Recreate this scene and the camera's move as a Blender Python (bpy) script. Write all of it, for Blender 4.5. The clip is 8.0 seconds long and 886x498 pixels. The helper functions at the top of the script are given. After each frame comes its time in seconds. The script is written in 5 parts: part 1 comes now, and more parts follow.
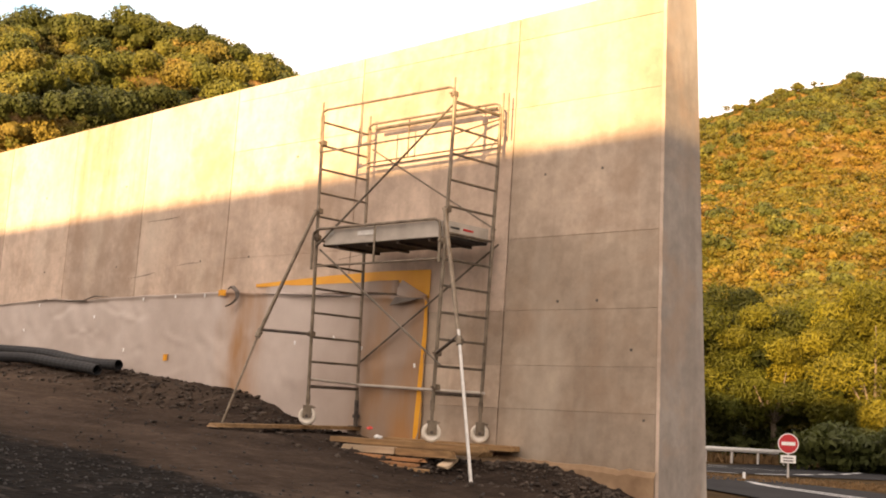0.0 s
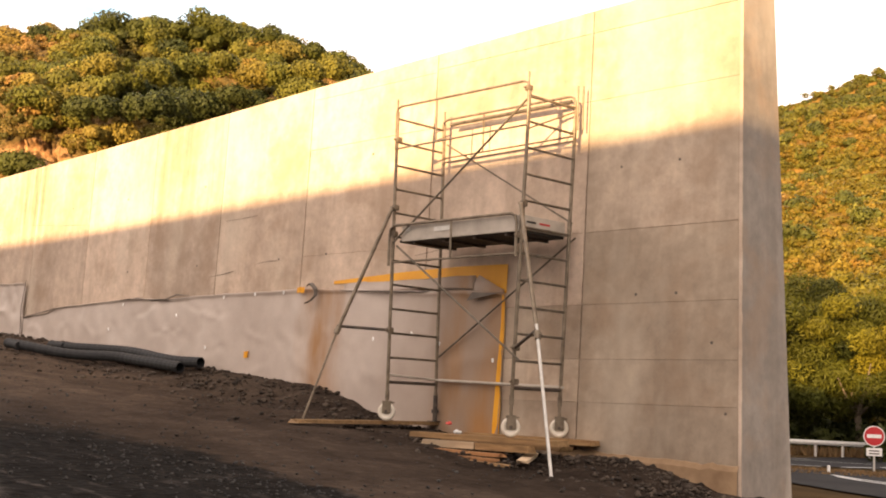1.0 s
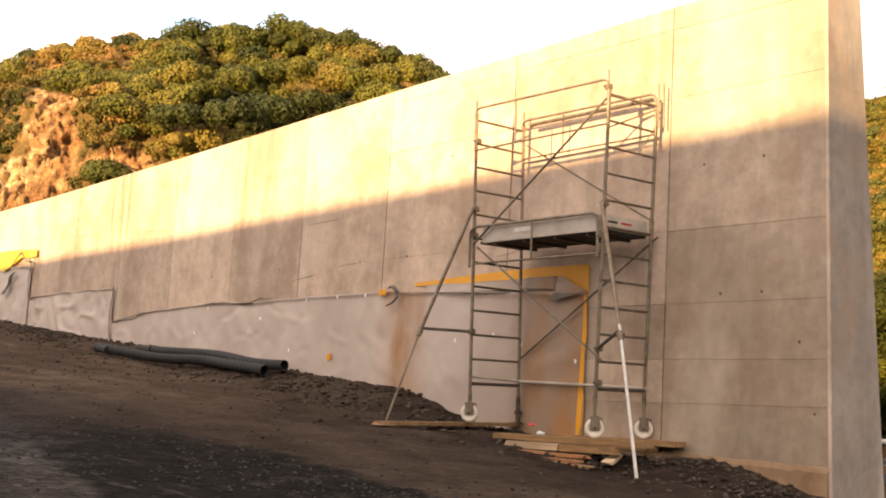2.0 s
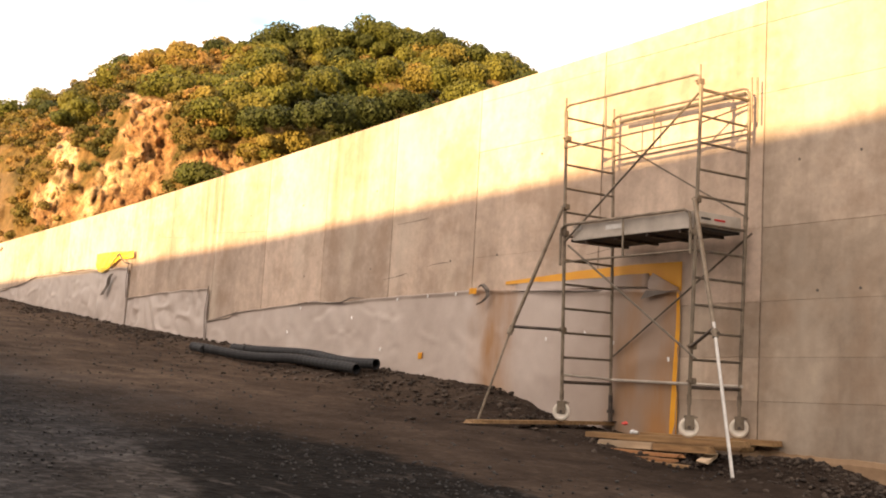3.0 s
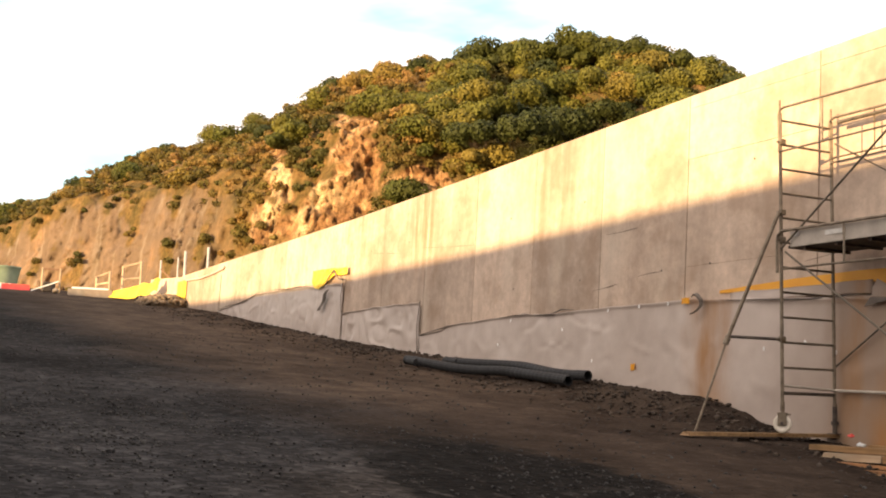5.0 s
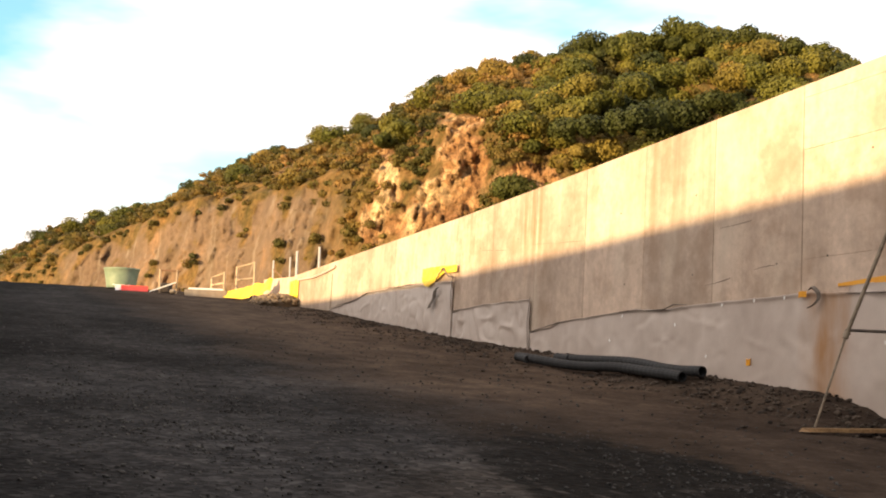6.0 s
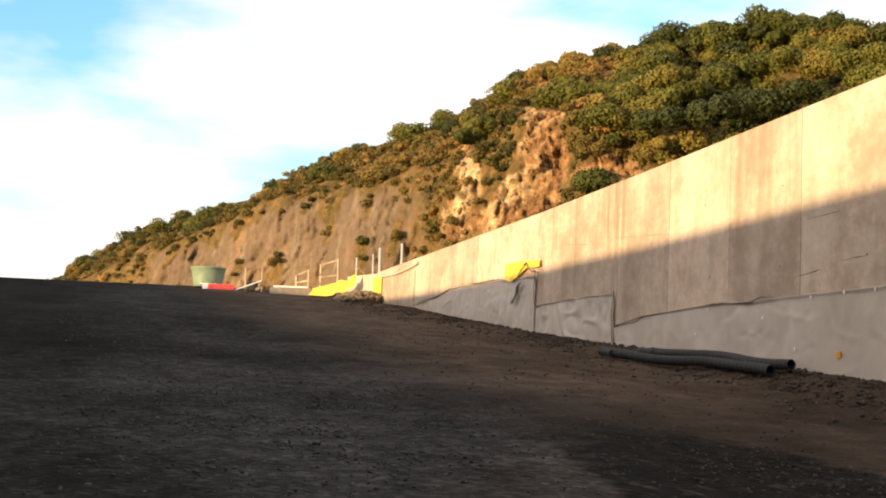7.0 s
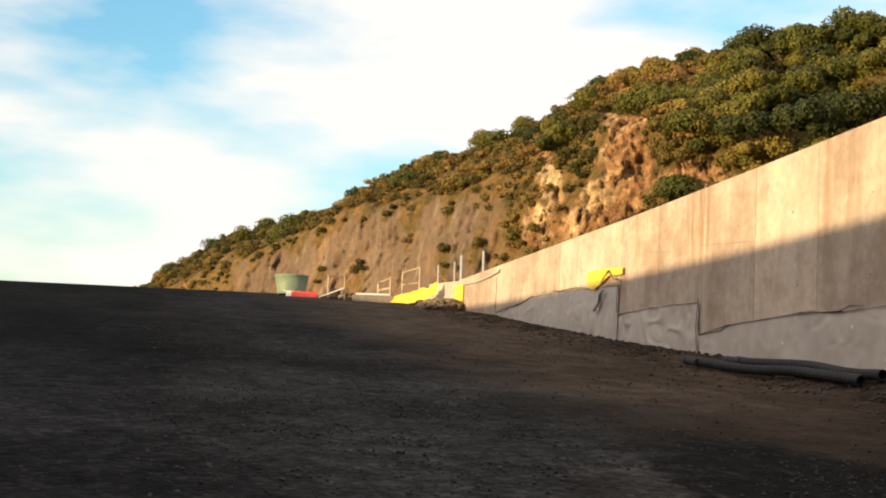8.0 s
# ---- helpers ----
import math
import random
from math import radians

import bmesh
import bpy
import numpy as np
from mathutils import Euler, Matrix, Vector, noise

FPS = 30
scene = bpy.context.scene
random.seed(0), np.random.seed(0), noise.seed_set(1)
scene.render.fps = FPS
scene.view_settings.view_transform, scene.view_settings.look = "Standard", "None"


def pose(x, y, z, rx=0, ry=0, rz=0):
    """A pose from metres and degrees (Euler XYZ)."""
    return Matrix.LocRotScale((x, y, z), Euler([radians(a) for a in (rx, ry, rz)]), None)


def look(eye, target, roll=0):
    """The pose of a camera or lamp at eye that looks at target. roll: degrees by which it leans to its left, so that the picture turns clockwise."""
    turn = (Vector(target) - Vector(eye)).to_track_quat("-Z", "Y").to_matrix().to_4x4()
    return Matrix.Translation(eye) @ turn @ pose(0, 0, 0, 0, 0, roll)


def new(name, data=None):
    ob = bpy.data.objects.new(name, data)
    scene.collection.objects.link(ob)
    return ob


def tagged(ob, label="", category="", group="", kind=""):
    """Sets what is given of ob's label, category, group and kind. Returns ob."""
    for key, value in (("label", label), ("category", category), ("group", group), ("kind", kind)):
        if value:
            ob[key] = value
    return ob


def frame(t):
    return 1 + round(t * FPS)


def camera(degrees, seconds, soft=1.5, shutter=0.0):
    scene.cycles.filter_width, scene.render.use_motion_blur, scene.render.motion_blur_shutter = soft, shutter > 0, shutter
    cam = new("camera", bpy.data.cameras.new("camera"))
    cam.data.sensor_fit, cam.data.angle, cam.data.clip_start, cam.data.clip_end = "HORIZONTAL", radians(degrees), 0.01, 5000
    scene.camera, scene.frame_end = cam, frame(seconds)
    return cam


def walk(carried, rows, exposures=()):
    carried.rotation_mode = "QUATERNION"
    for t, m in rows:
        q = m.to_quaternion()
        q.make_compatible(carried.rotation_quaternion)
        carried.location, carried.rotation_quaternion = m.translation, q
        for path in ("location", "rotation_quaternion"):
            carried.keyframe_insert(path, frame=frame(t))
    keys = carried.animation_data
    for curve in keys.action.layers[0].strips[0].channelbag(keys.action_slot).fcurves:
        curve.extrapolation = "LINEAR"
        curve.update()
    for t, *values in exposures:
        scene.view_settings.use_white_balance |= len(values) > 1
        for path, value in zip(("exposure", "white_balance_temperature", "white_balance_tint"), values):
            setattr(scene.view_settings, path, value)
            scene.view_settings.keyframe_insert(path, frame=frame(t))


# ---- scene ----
cam = camera(39.93, 8.0, soft=1.9)
# x runs along the retaining wall towards its free end, y from the eye towards the wall
ROWS = [
    (0.0, 0.0000, 0.0000, 1.5000, 97.509, -2.776, -0.366),
    (0.5, -0.0077, -0.0108, 1.4949, 97.203, -2.655, 1.093),
    (1.0, -0.0150, -0.0033, 1.5041, 97.092, -2.378, 3.247),
    (2.5, -0.0453, -0.0043, 1.5076, 96.886, -2.098, 8.938),
    (3.0, -0.0593, -0.0139, 1.5057, 96.774, -2.138, 11.193),
    (3.5, -0.0733, -0.0237, 1.5056, 96.884, -2.186, 13.769),
    (4.0, -0.0825, -0.0229, 1.5056, 96.889, -1.934, 16.490),
    (4.5, -0.0903, -0.0266, 1.5058, 97.006, -1.928, 18.649),
    (6.0, -0.1188, -0.0433, 1.5051, 96.674, -1.694, 26.083),
    (6.5, -0.1258, -0.0409, 1.5084, 96.572, -1.455, 28.435),
    (7.0, -0.1204, -0.0437, 1.5025, 96.363, -1.367, 30.003),
    (7.5, -0.1345, -0.0432, 1.5006, 96.271, -1.444, 31.753),
    (8.0, -0.1436, -0.0434, 1.5205, 96.591, -1.693, 33.793),
]
TURN = pose(0, 0, 0, 0, 0, 42)
EXPOSURES = [(0.0, 1.50, 7150, 20), (1.0, 1.49, 7100, 20), (2.5, 1.44, 7000, 19), (3.5, 1.40, 6950, 18), (4.5, 1.27, 6800, 17),
             (6.0, 1.01, 6550, 14), (7.0, 0.81, 6350, 11), (8.0, 0.57, 6250, 9)]
walk(cam, [(t, TURN @ pose(x, y, z, a, b, c)) for t, x, y, z, a, b, c in ROWS], EXPOSURES)

# ---------------------------------------------------------------- light
SUN_EL, SUN_SIDE = 3.5, 21.0          # degrees above the horizon; degrees off the wall's normal
to_sun = Vector((math.sin(radians(SUN_SIDE)) * math.cos(radians(SUN_EL)),
                 -math.cos(radians(SUN_SIDE)) * math.cos(radians(SUN_EL)), math.sin(radians(SUN_EL))))
sun_data = bpy.data.lights.new("sun", "SUN")
sun_data.energy, sun_data.angle, sun_data.color = 5.0, radians(0.8), (1.0, 0.72, 0.36)
sun = new("sun", sun_data)
sun.matrix_world = look((20, -60, 20), Vector((20, -60, 20)) - to_sun)

world = bpy.data.worlds.new("sky")
scene.world = world
world.use_nodes = True
wt = world.node_tree
wt.nodes.clear()
w_out = wt.nodes.new("ShaderNodeOutputWorld")
w_bg = wt.nodes.new("ShaderNodeBackground")
w_sky = wt.nodes.new("ShaderNodeTexSky")
w_sky.sky_type, w_sky.sun_disc = "NISHITA", False
w_sky.sun_elevation, w_sky.sun_rotation = radians(SUN_EL), math.atan2(to_sun.x, to_sun.y)
w_co = wt.nodes.new("ShaderNodeTexCoord")
w_map = wt.nodes.new("ShaderNodeMapping")
w_map.inputs["Scale"].default_value = (1.0, 1.0, 3.2)
w_map.inputs["Location"].default_value = (0.35, 0.2, 0.1)
w_noise = wt.nodes.new("ShaderNodeTexNoise")
w_noise.inputs["Scale"].default_value, w_noise.inputs["Detail"].default_value = 3.2, 5.0
w_ramp = wt.nodes.new("ShaderNodeValToRGB")
w_ramp.color_ramp.elements[0].position, w_ramp.color_ramp.elements[1].position = 0.33, 0.53
w_mix = wt.nodes.new("ShaderNodeMix")
w_mix.data_type = "RGBA"
w_gain = wt.nodes.new("ShaderNodeMix")
w_gain.data_type, w_gain.blend_type = "RGBA", "MULTIPLY"
w_gain.inputs["Factor"].default_value = 1.0
w_gain.inputs["B"].default_value = (2.8, 4.4, 5.6, 1)
w_mix.inputs["B"].default_value = (10.5, 9.6, 8.6, 1)      # thin bright cloud
wt.links.new(w_co.outputs["Generated"], w_map.inputs["Vector"])
wt.links.new(w_map.outputs["Vector"], w_noise.inputs["Vector"])
# the cloud thickens towards the hills' side
w_sep = wt.nodes.new("ShaderNodeSeparateXYZ")
w_side = wt.nodes.new("ShaderNodeMath")
w_side.operation = "ABSOLUTE"
w_more = wt.nodes.new("ShaderNodeMath")
w_more.operation, w_more.inputs[1].default_value = "MULTIPLY_ADD", 0.30
w_cover = wt.nodes.new("ShaderNodeMath")
w_cover.operation, w_cover.inputs[1].default_value = "SUBTRACT", 0.062
wt.links.new(w_co.outputs["Generated"], w_sep.inputs[0])
wt.links.new(w_sep.outputs["Y"], w_side.inputs[0])
wt.links.new(w_side.outputs[0], w_more.inputs[0])
wt.links.new(w_noise.outputs["Fac"], w_more.inputs[2])
wt.links.new(w_more.outputs[0], w_cover.inputs[0])
wt.links.new(w_cover.outputs[0], w_ramp.inputs["Fac"])
wt.links.new(w_sky.outputs["Color"], w_gain.inputs["A"])
wt.links.new(w_gain.outputs["Result"], w_mix.inputs["A"])
wt.links.new(w_ramp.outputs["Color"], w_mix.inputs["Factor"])
wt.links.new(w_mix.outputs["Result"], w_bg.inputs["Color"])
w_bg.inputs["Strength"].default_value = 0.073
wt.links.new(w_bg.outputs["Background"], w_out.inputs["Surface"])


# ---------------------------------------------------------------- materials
def rgba(c):
    return (c[0], c[1], c[2], 1.0)


class Mat:
    """A node material under construction, in world position coordinates."""

    def __init__(self, name, rough=0.8, metal=0.0, spec=0.5):
        self.m = bpy.data.materials.new(name)
        self.m.use_nodes = True
        self.t = self.m.node_tree
        self.b = self.t.nodes["Principled BSDF"]
        self.b.inputs["Roughness"].default_value = rough
        self.b.inputs["Metallic"].default_value = metal
        self.b.inputs["Specular IOR Level"].default_value = spec
        self.geo = self.t.nodes.new("ShaderNodeNewGeometry")

    def noise(self, scale, detail=4.0, stretch=(1, 1, 1), rough=0.55, shift=(0, 0, 0)):
        mp = self.t.nodes.new("ShaderNodeMapping")
        mp.inputs["Scale"].default_value, mp.inputs["Location"].default_value = stretch, shift
        n = self.t.nodes.new("ShaderNodeTexNoise")
        n.inputs["Scale"].default_value, n.inputs["Detail"].default_value, n.inputs["Roughness"].default_value = scale, detail, rough
        self.t.links.new(self.geo.outputs["Position"], mp.inputs["Vector"])
        self.t.links.new(mp.outputs["Vector"], n.inputs["Vector"])
        return n.outputs["Fac"]

    def cells(self, scale, feature="F1", out="Distance"):
        n = self.t.nodes.new("ShaderNodeTexVoronoi")
        n.feature = feature
        n.inputs["Scale"].default_value = scale
        self.t.links.new(self.geo.outputs["Position"], n.inputs["Vector"])
        return n.outputs[out]

    def ramp(self, fac, stops):
        r = self.t.nodes.new("ShaderNodeValToRGB")
        e = r.color_ramp.elements
        while len(e) < len(stops):
            e.new(0.5)
        for k, (pos, c) in enumerate(stops):
            e[k].position = pos
            e[k].color = rgba(c) if not isinstance(c, (int, float)) else (c, c, c, 1)
        self.t.links.new(fac, r.inputs["Fac"])
        return r.outputs["Color"]

    def mix(self, fac, a, b, blend="MIX"):
        n = self.t.nodes.new("ShaderNodeMix")
        n.data_type, n.blend_type = "RGBA", blend
        for key, v in (("Factor", fac), ("A", a), ("B", b)):
            if isinstance(v, (int, float)):
                n.inputs[key].default_value = v
            elif isinstance(v, tuple):
                n.inputs[key].default_value = rgba(v)
            else:
                self.t.links.new(v, n.inputs[key])
        return n.outputs["Result"]

    def math(self, op, a, b=0.0, c=0.0):
        n = self.t.nodes.new("ShaderNodeMath")
        n.operation = op
        for k, v in enumerate((a, b, c)):
            if isinstance(v, (int, float)):
                n.inputs[k].default_value = v
            else:
                self.t.links.new(v, n.inputs[k])
        return n.outputs[0]

    def axis(self, k):
        n = self.t.nodes.new("ShaderNodeSeparateXYZ")
        self.t.links.new(self.geo.outputs["Position"], n.inputs[0])
        return n.outputs[k]

    def random(self):
        return self.t.nodes.new("ShaderNodeObjectInfo").outputs["Random"]

    def island(self):
        return self.geo.outputs["Random Per Island"]

    def attribute(self, name):
        n = self.t.nodes.new("ShaderNodeAttribute")
        n.attribute_name = name
        return n.outputs["Fac"]

    def color(self, c):
        if isinstance(c, tuple):
            self.b.inputs["Base Color"].default_value = rgba(c)
        else:
            self.t.links.new(c, self.b.inputs["Base Color"])
        return self

    def rough(self, fac):
        self.t.links.new(fac, self.b.inputs["Roughness"])
        return self

    def bump(self, height, strength=0.4, distance=0.02):
        n = self.t.nodes.new("ShaderNodeBump")
        n.inputs["Strength"].default_value, n.inputs["Distance"].default_value = strength, distance
        self.t.links.new(height, n.inputs["Height"])
        self.t.links.new(n.outputs["Normal"], self.b.inputs["Normal"])
        return self


def make_concrete(name, light, dark, streak, tint=0.5):
    k = Mat(name, 0.85, spec=0.3)
    cloud = k.ramp(k.noise(0.7, 7, rough=0.62), [(0.34, dark), (0.64, light)])
    fine = k.ramp(k.noise(7, 7, rough=0.65), [(0.3, 0.62), (0.7, 1.18)])
    c = k.mix(0.55, cloud, fine, "MULTIPLY")
    runs = k.ramp(k.noise(1.0, 4, (3.2, 3.2, 0.22)), [(0.46, 0.0), (0.68, 1.0)])
    c = k.mix(k.math("MULTIPLY", runs, 0.34), c, streak)
    blot = k.ramp(k.noise(1.3, 6, rough=0.62, shift=(7, 3, 1)), [(0.49, 0.0), (0.64, 1.0)])
    c = k.mix(k.math("MULTIPLY", blot, 0.46), c, (0.30, 0.20, 0.13))
    c = k.mix(0.85, c, k.ramp(k.random(), [(0.0, 0.74), (1.0, 1.08)]), "MULTIPLY")
    # rust-brown wash under the coping at a few joints
    x, z = k.axis(0), k.axis(2)
    fall = k.ramp(k.math("DIVIDE", z, 6.0), [(0.60, 0.0), (0.78, 1.0)])
    hair = k.ramp(k.noise(1.6, 5, (3.6, 3.6, 0.16), shift=(2, 2, 6)), [(0.42, 0.0), (0.60, 1.0)])
    for centre, half, amount in ((-21.7, 0.95, 0.75), (-17.0, 1.1, 0.38), (-15.6, 0.5, 0.3), (-24.6, 0.7, 0.3), (-8.6, 0.35, 0.3)):
        d = k.math("DIVIDE", k.math("ABSOLUTE", k.math("SUBTRACT", x, centre)), half)
        m = k.math("MULTIPLY", k.math("MULTIPLY", k.ramp(d, [(0.3, 1.0), (1.0, 0.0)]), hair), k.math("MULTIPLY", fall, amount))
        c = k.mix(m, c, (0.25, 0.135, 0.06))
    pale = k.ramp(k.noise(0.45, 5, (1.5, 1.5, 0.5), shift=(11, 2, 3)), [(0.52, 0.0), (0.66, 0.45)])
    c = k.mix(pale, c, (0.60, 0.52, 0.42))
    pores = k.ramp(k.cells(38), [(0.05, 0.0), (0.14, 1.0)])
    c = k.mix(0.35, c, pores, "MULTIPLY")
    k.color(c)
    return k.bump(k.mix(0.4, k.noise(14, 6), pores), 0.25, 0.012).m


CONCRETE = make_concrete("cast_concrete", (0.66, 0.515, 0.405), (0.46, 0.352, 0.270), (0.28, 0.208, 0.152))
# buff and brown panel tones, which also hold the wall's shading near its free end
CONCRETE_BUFF = make_concrete("buff_cast_concrete", (0.575, 0.455, 0.35), (0.39, 0.305, 0.23), (0.245, 0.185, 0.135))
CONCRETE_BROWN_SHADED = make_concrete("brown_shaded_cast_concrete", (0.455, 0.362, 0.274), (0.302, 0.234, 0.174), (0.19, 0.141, 0.10))
# darker grey: the end face's weaker light is put into the colour
CONCRETE_END = make_concrete("cast_concrete_end_shaded", (0.32, 0.275, 0.235), (0.22, 0.185, 0.155), (0.15, 0.11, 0.08))


def make_sheet():
    k = Mat("felt_sheet", 0.4, spec=0.45)
    c = k.ramp(k.noise(0.8, 5), [(0.3, (0.43, 0.352, 0.300)), (0.7, (0.54, 0.458, 0.402))])
    c = k.mix(0.3, c, k.ramp(k.noise(6, 4), [(0.3, 0.85), (0.7, 1.08)]), "MULTIPLY")
    # a dirty brown wash and rust runs down over the felt
    x = k.axis(0)
    c = k.mix(k.ramp(k.math("ADD", k.math("DIVIDE", k.math("ADD", x, 12.0), 4.0), k.math("MULTIPLY", k.noise(0.9, 4, (1, 1, 0.6)), 0.4)), [(0.32, 0.0), (0.62, 0.78)]), c, (0.27, 0.19, 0.135))
    wob = k.noise(2.0, 4, (1, 1, 0.5))
    for centre, half in ((-12.75, 0.60), (-9.95, 0.75)):
        d = k.math("ABSOLUTE", k.math("SUBTRACT", k.math("ADD", x, k.math("MULTIPLY", wob, 0.8)), centre + 0.4))
        m = k.ramp(k.math("DIVIDE", d, half), [(0.25, 1.0), (1.0, 0.0)])
        m = k.math("MULTIPLY", m, k.ramp(k.noise(1.5, 4, (1.6, 1.6, 0.4), shift=(1, 5, 2)), [(0.34, 0.15), (0.64, 1.0)]))
        c = k.mix(k.math("MULTIPLY", m, 0.9), c, (0.33, 0.155, 0.045))
    k.color(c)
    return k.bump(k.noise(2.5, 4), 0.15, 0.03).m


SHEET = make_sheet()


def make_plain(name, c1, c2, scale=6.0, rough=0.6, metal=0.0, bump=0.15, spec=0.5, vary=0.0):
    k = Mat(name, rough, metal, spec)
    c = k.ramp(k.noise(scale, 5), [(0.32, c1), (0.68, c2)])
    if vary:
        c = k.mix(1.0, c, k.ramp(k.random(), [(0.0, 1 - vary), (1.0, 1 + vary)]), "MULTIPLY")
    k.color(c)
    return k.bump(k.noise(scale * 4, 4), bump, 0.006).m


YELLOW = make_plain("yellow_membrane", (0.70, 0.30, 0.012), (0.80, 0.38, 0.018), 3, 0.55)
YELLOW_FILM = make_plain("bright_yellow_film", (0.80, 0.53, 0.03), (0.86, 0.60, 0.05), 3, 0.5)
GALVA = make_plain("weathered_galvanised_steel", (0.130, 0.100, 0.070), (0.25, 0.200, 0.145), 11, 0.5, 0.5)
GALVA_BRIGHT = make_plain("bright_galvanised_tube", (0.46, 0.44, 0.41), (0.58, 0.56, 0.52), 14, 0.42, 0.5)
DARK_TUBE = make_plain("grimy_rung_steel", (0.10, 0.082, 0.062), (0.20, 0.165, 0.125), 11, 0.55, 0.5)
DARK_STEEL = make_plain("dark_steel", (0.05, 0.04, 0.035), (0.11, 0.085, 0.065), 12, 0.6, 0.4)
PLY_DARK = make_plain("dirty_platform_board", (0.018, 0.015, 0.013), (0.04, 0.033, 0.028), 5, 0.8)
ALU = make_plain("scuffed_toe_board", (0.36, 0.315, 0.265), (0.50, 0.445, 0.38), 5, 0.65, 0.0)
NYLON = make_plain("cream_nylon", (0.62, 0.55, 0.45), (0.72, 0.66, 0.56), 9, 0.5)
PIPE = make_plain("black_ribbed_plastic", (0.007, 0.0075, 0.008), (0.016, 0.0165, 0.018), 4, 0.75)
WHITE = make_plain("white_plastic", (0.74, 0.73, 0.70), (0.82, 0.81, 0.79), 9, 0.5)
RED = make_plain("red_sign_sheet", (0.44, 0.014, 0.020), (0.52, 0.022, 0.026), 5, 0.45)
RED_PLASTIC = make_plain("red_barrier_plastic", (0.62, 0.05, 0.04), (0.72, 0.08, 0.06), 5, 0.5)
GREEN_TANK = make_plain("green_tank_plastic", (0.16, 0.22, 0.15), (0.23, 0.29, 0.20), 4, 0.55)
LINE_PAINT = make_plain("road_paint", (0.30, 0.30, 0.30), (0.46, 0.46, 0.45), 8, 0.7)
RUST = make_plain("rusty_iron", (0.16, 0.08, 0.04), (0.28, 0.15, 0.08), 9, 0.85)
BARK = make_plain("bark", (0.10, 0.075, 0.05), (0.19, 0.15, 0.11), 7, 0.9, bump=0.6)
FOOTING = make_plain("earth_stained_concrete", (0.22, 0.135, 0.075), (0.36, 0.24, 0.14), 4, 0.9, bump=0.4)
# grimy felt, also the dark of the shadow gaps drawn along the hems
HEM = make_plain("grimy_shadow_felt", (0.10, 0.08, 0.065), (0.19, 0.16, 0.135), 7, 0.8)
HOLE = make_plain("tie_hole_plug", (0.10, 0.085, 0.07), (0.17, 0.14, 0.115), 20, 0.9)


def make_wood(name, c1, c2):
    k = Mat(name, 0.75, spec=0.3)
    c = k.ramp(k.noise(5, 5, (0.5, 6, 6)), [(0.3, c1), (0.7, c2)])
    c = k.mix(0.8, c, k.ramp(k.random(), [(0.0, 0.6), (1.0, 1.15)]), "MULTIPLY")
    c = k.mix(0.4, c, k.ramp(k.noise(3, 4), [(0.35, 0.5), (0.65, 1.1)]), "MULTIPLY")
    k.color(c)
    return k.bump(k.noise(9, 5, (0.5, 6, 6)), 0.4, 0.006).m


WOOD = make_wood("old_scaffold_timber", (0.24, 0.135, 0.06), (0.46, 0.28, 0.13))
WOOD_PALE = make_wood("pale_sawn_timber", (0.42, 0.30, 0.19), (0.60, 0.46, 0.31))
WOOD_RED = make_wood("reddish_split_timber", (0.26, 0.12, 0.05), (0.42, 0.21, 0.09))


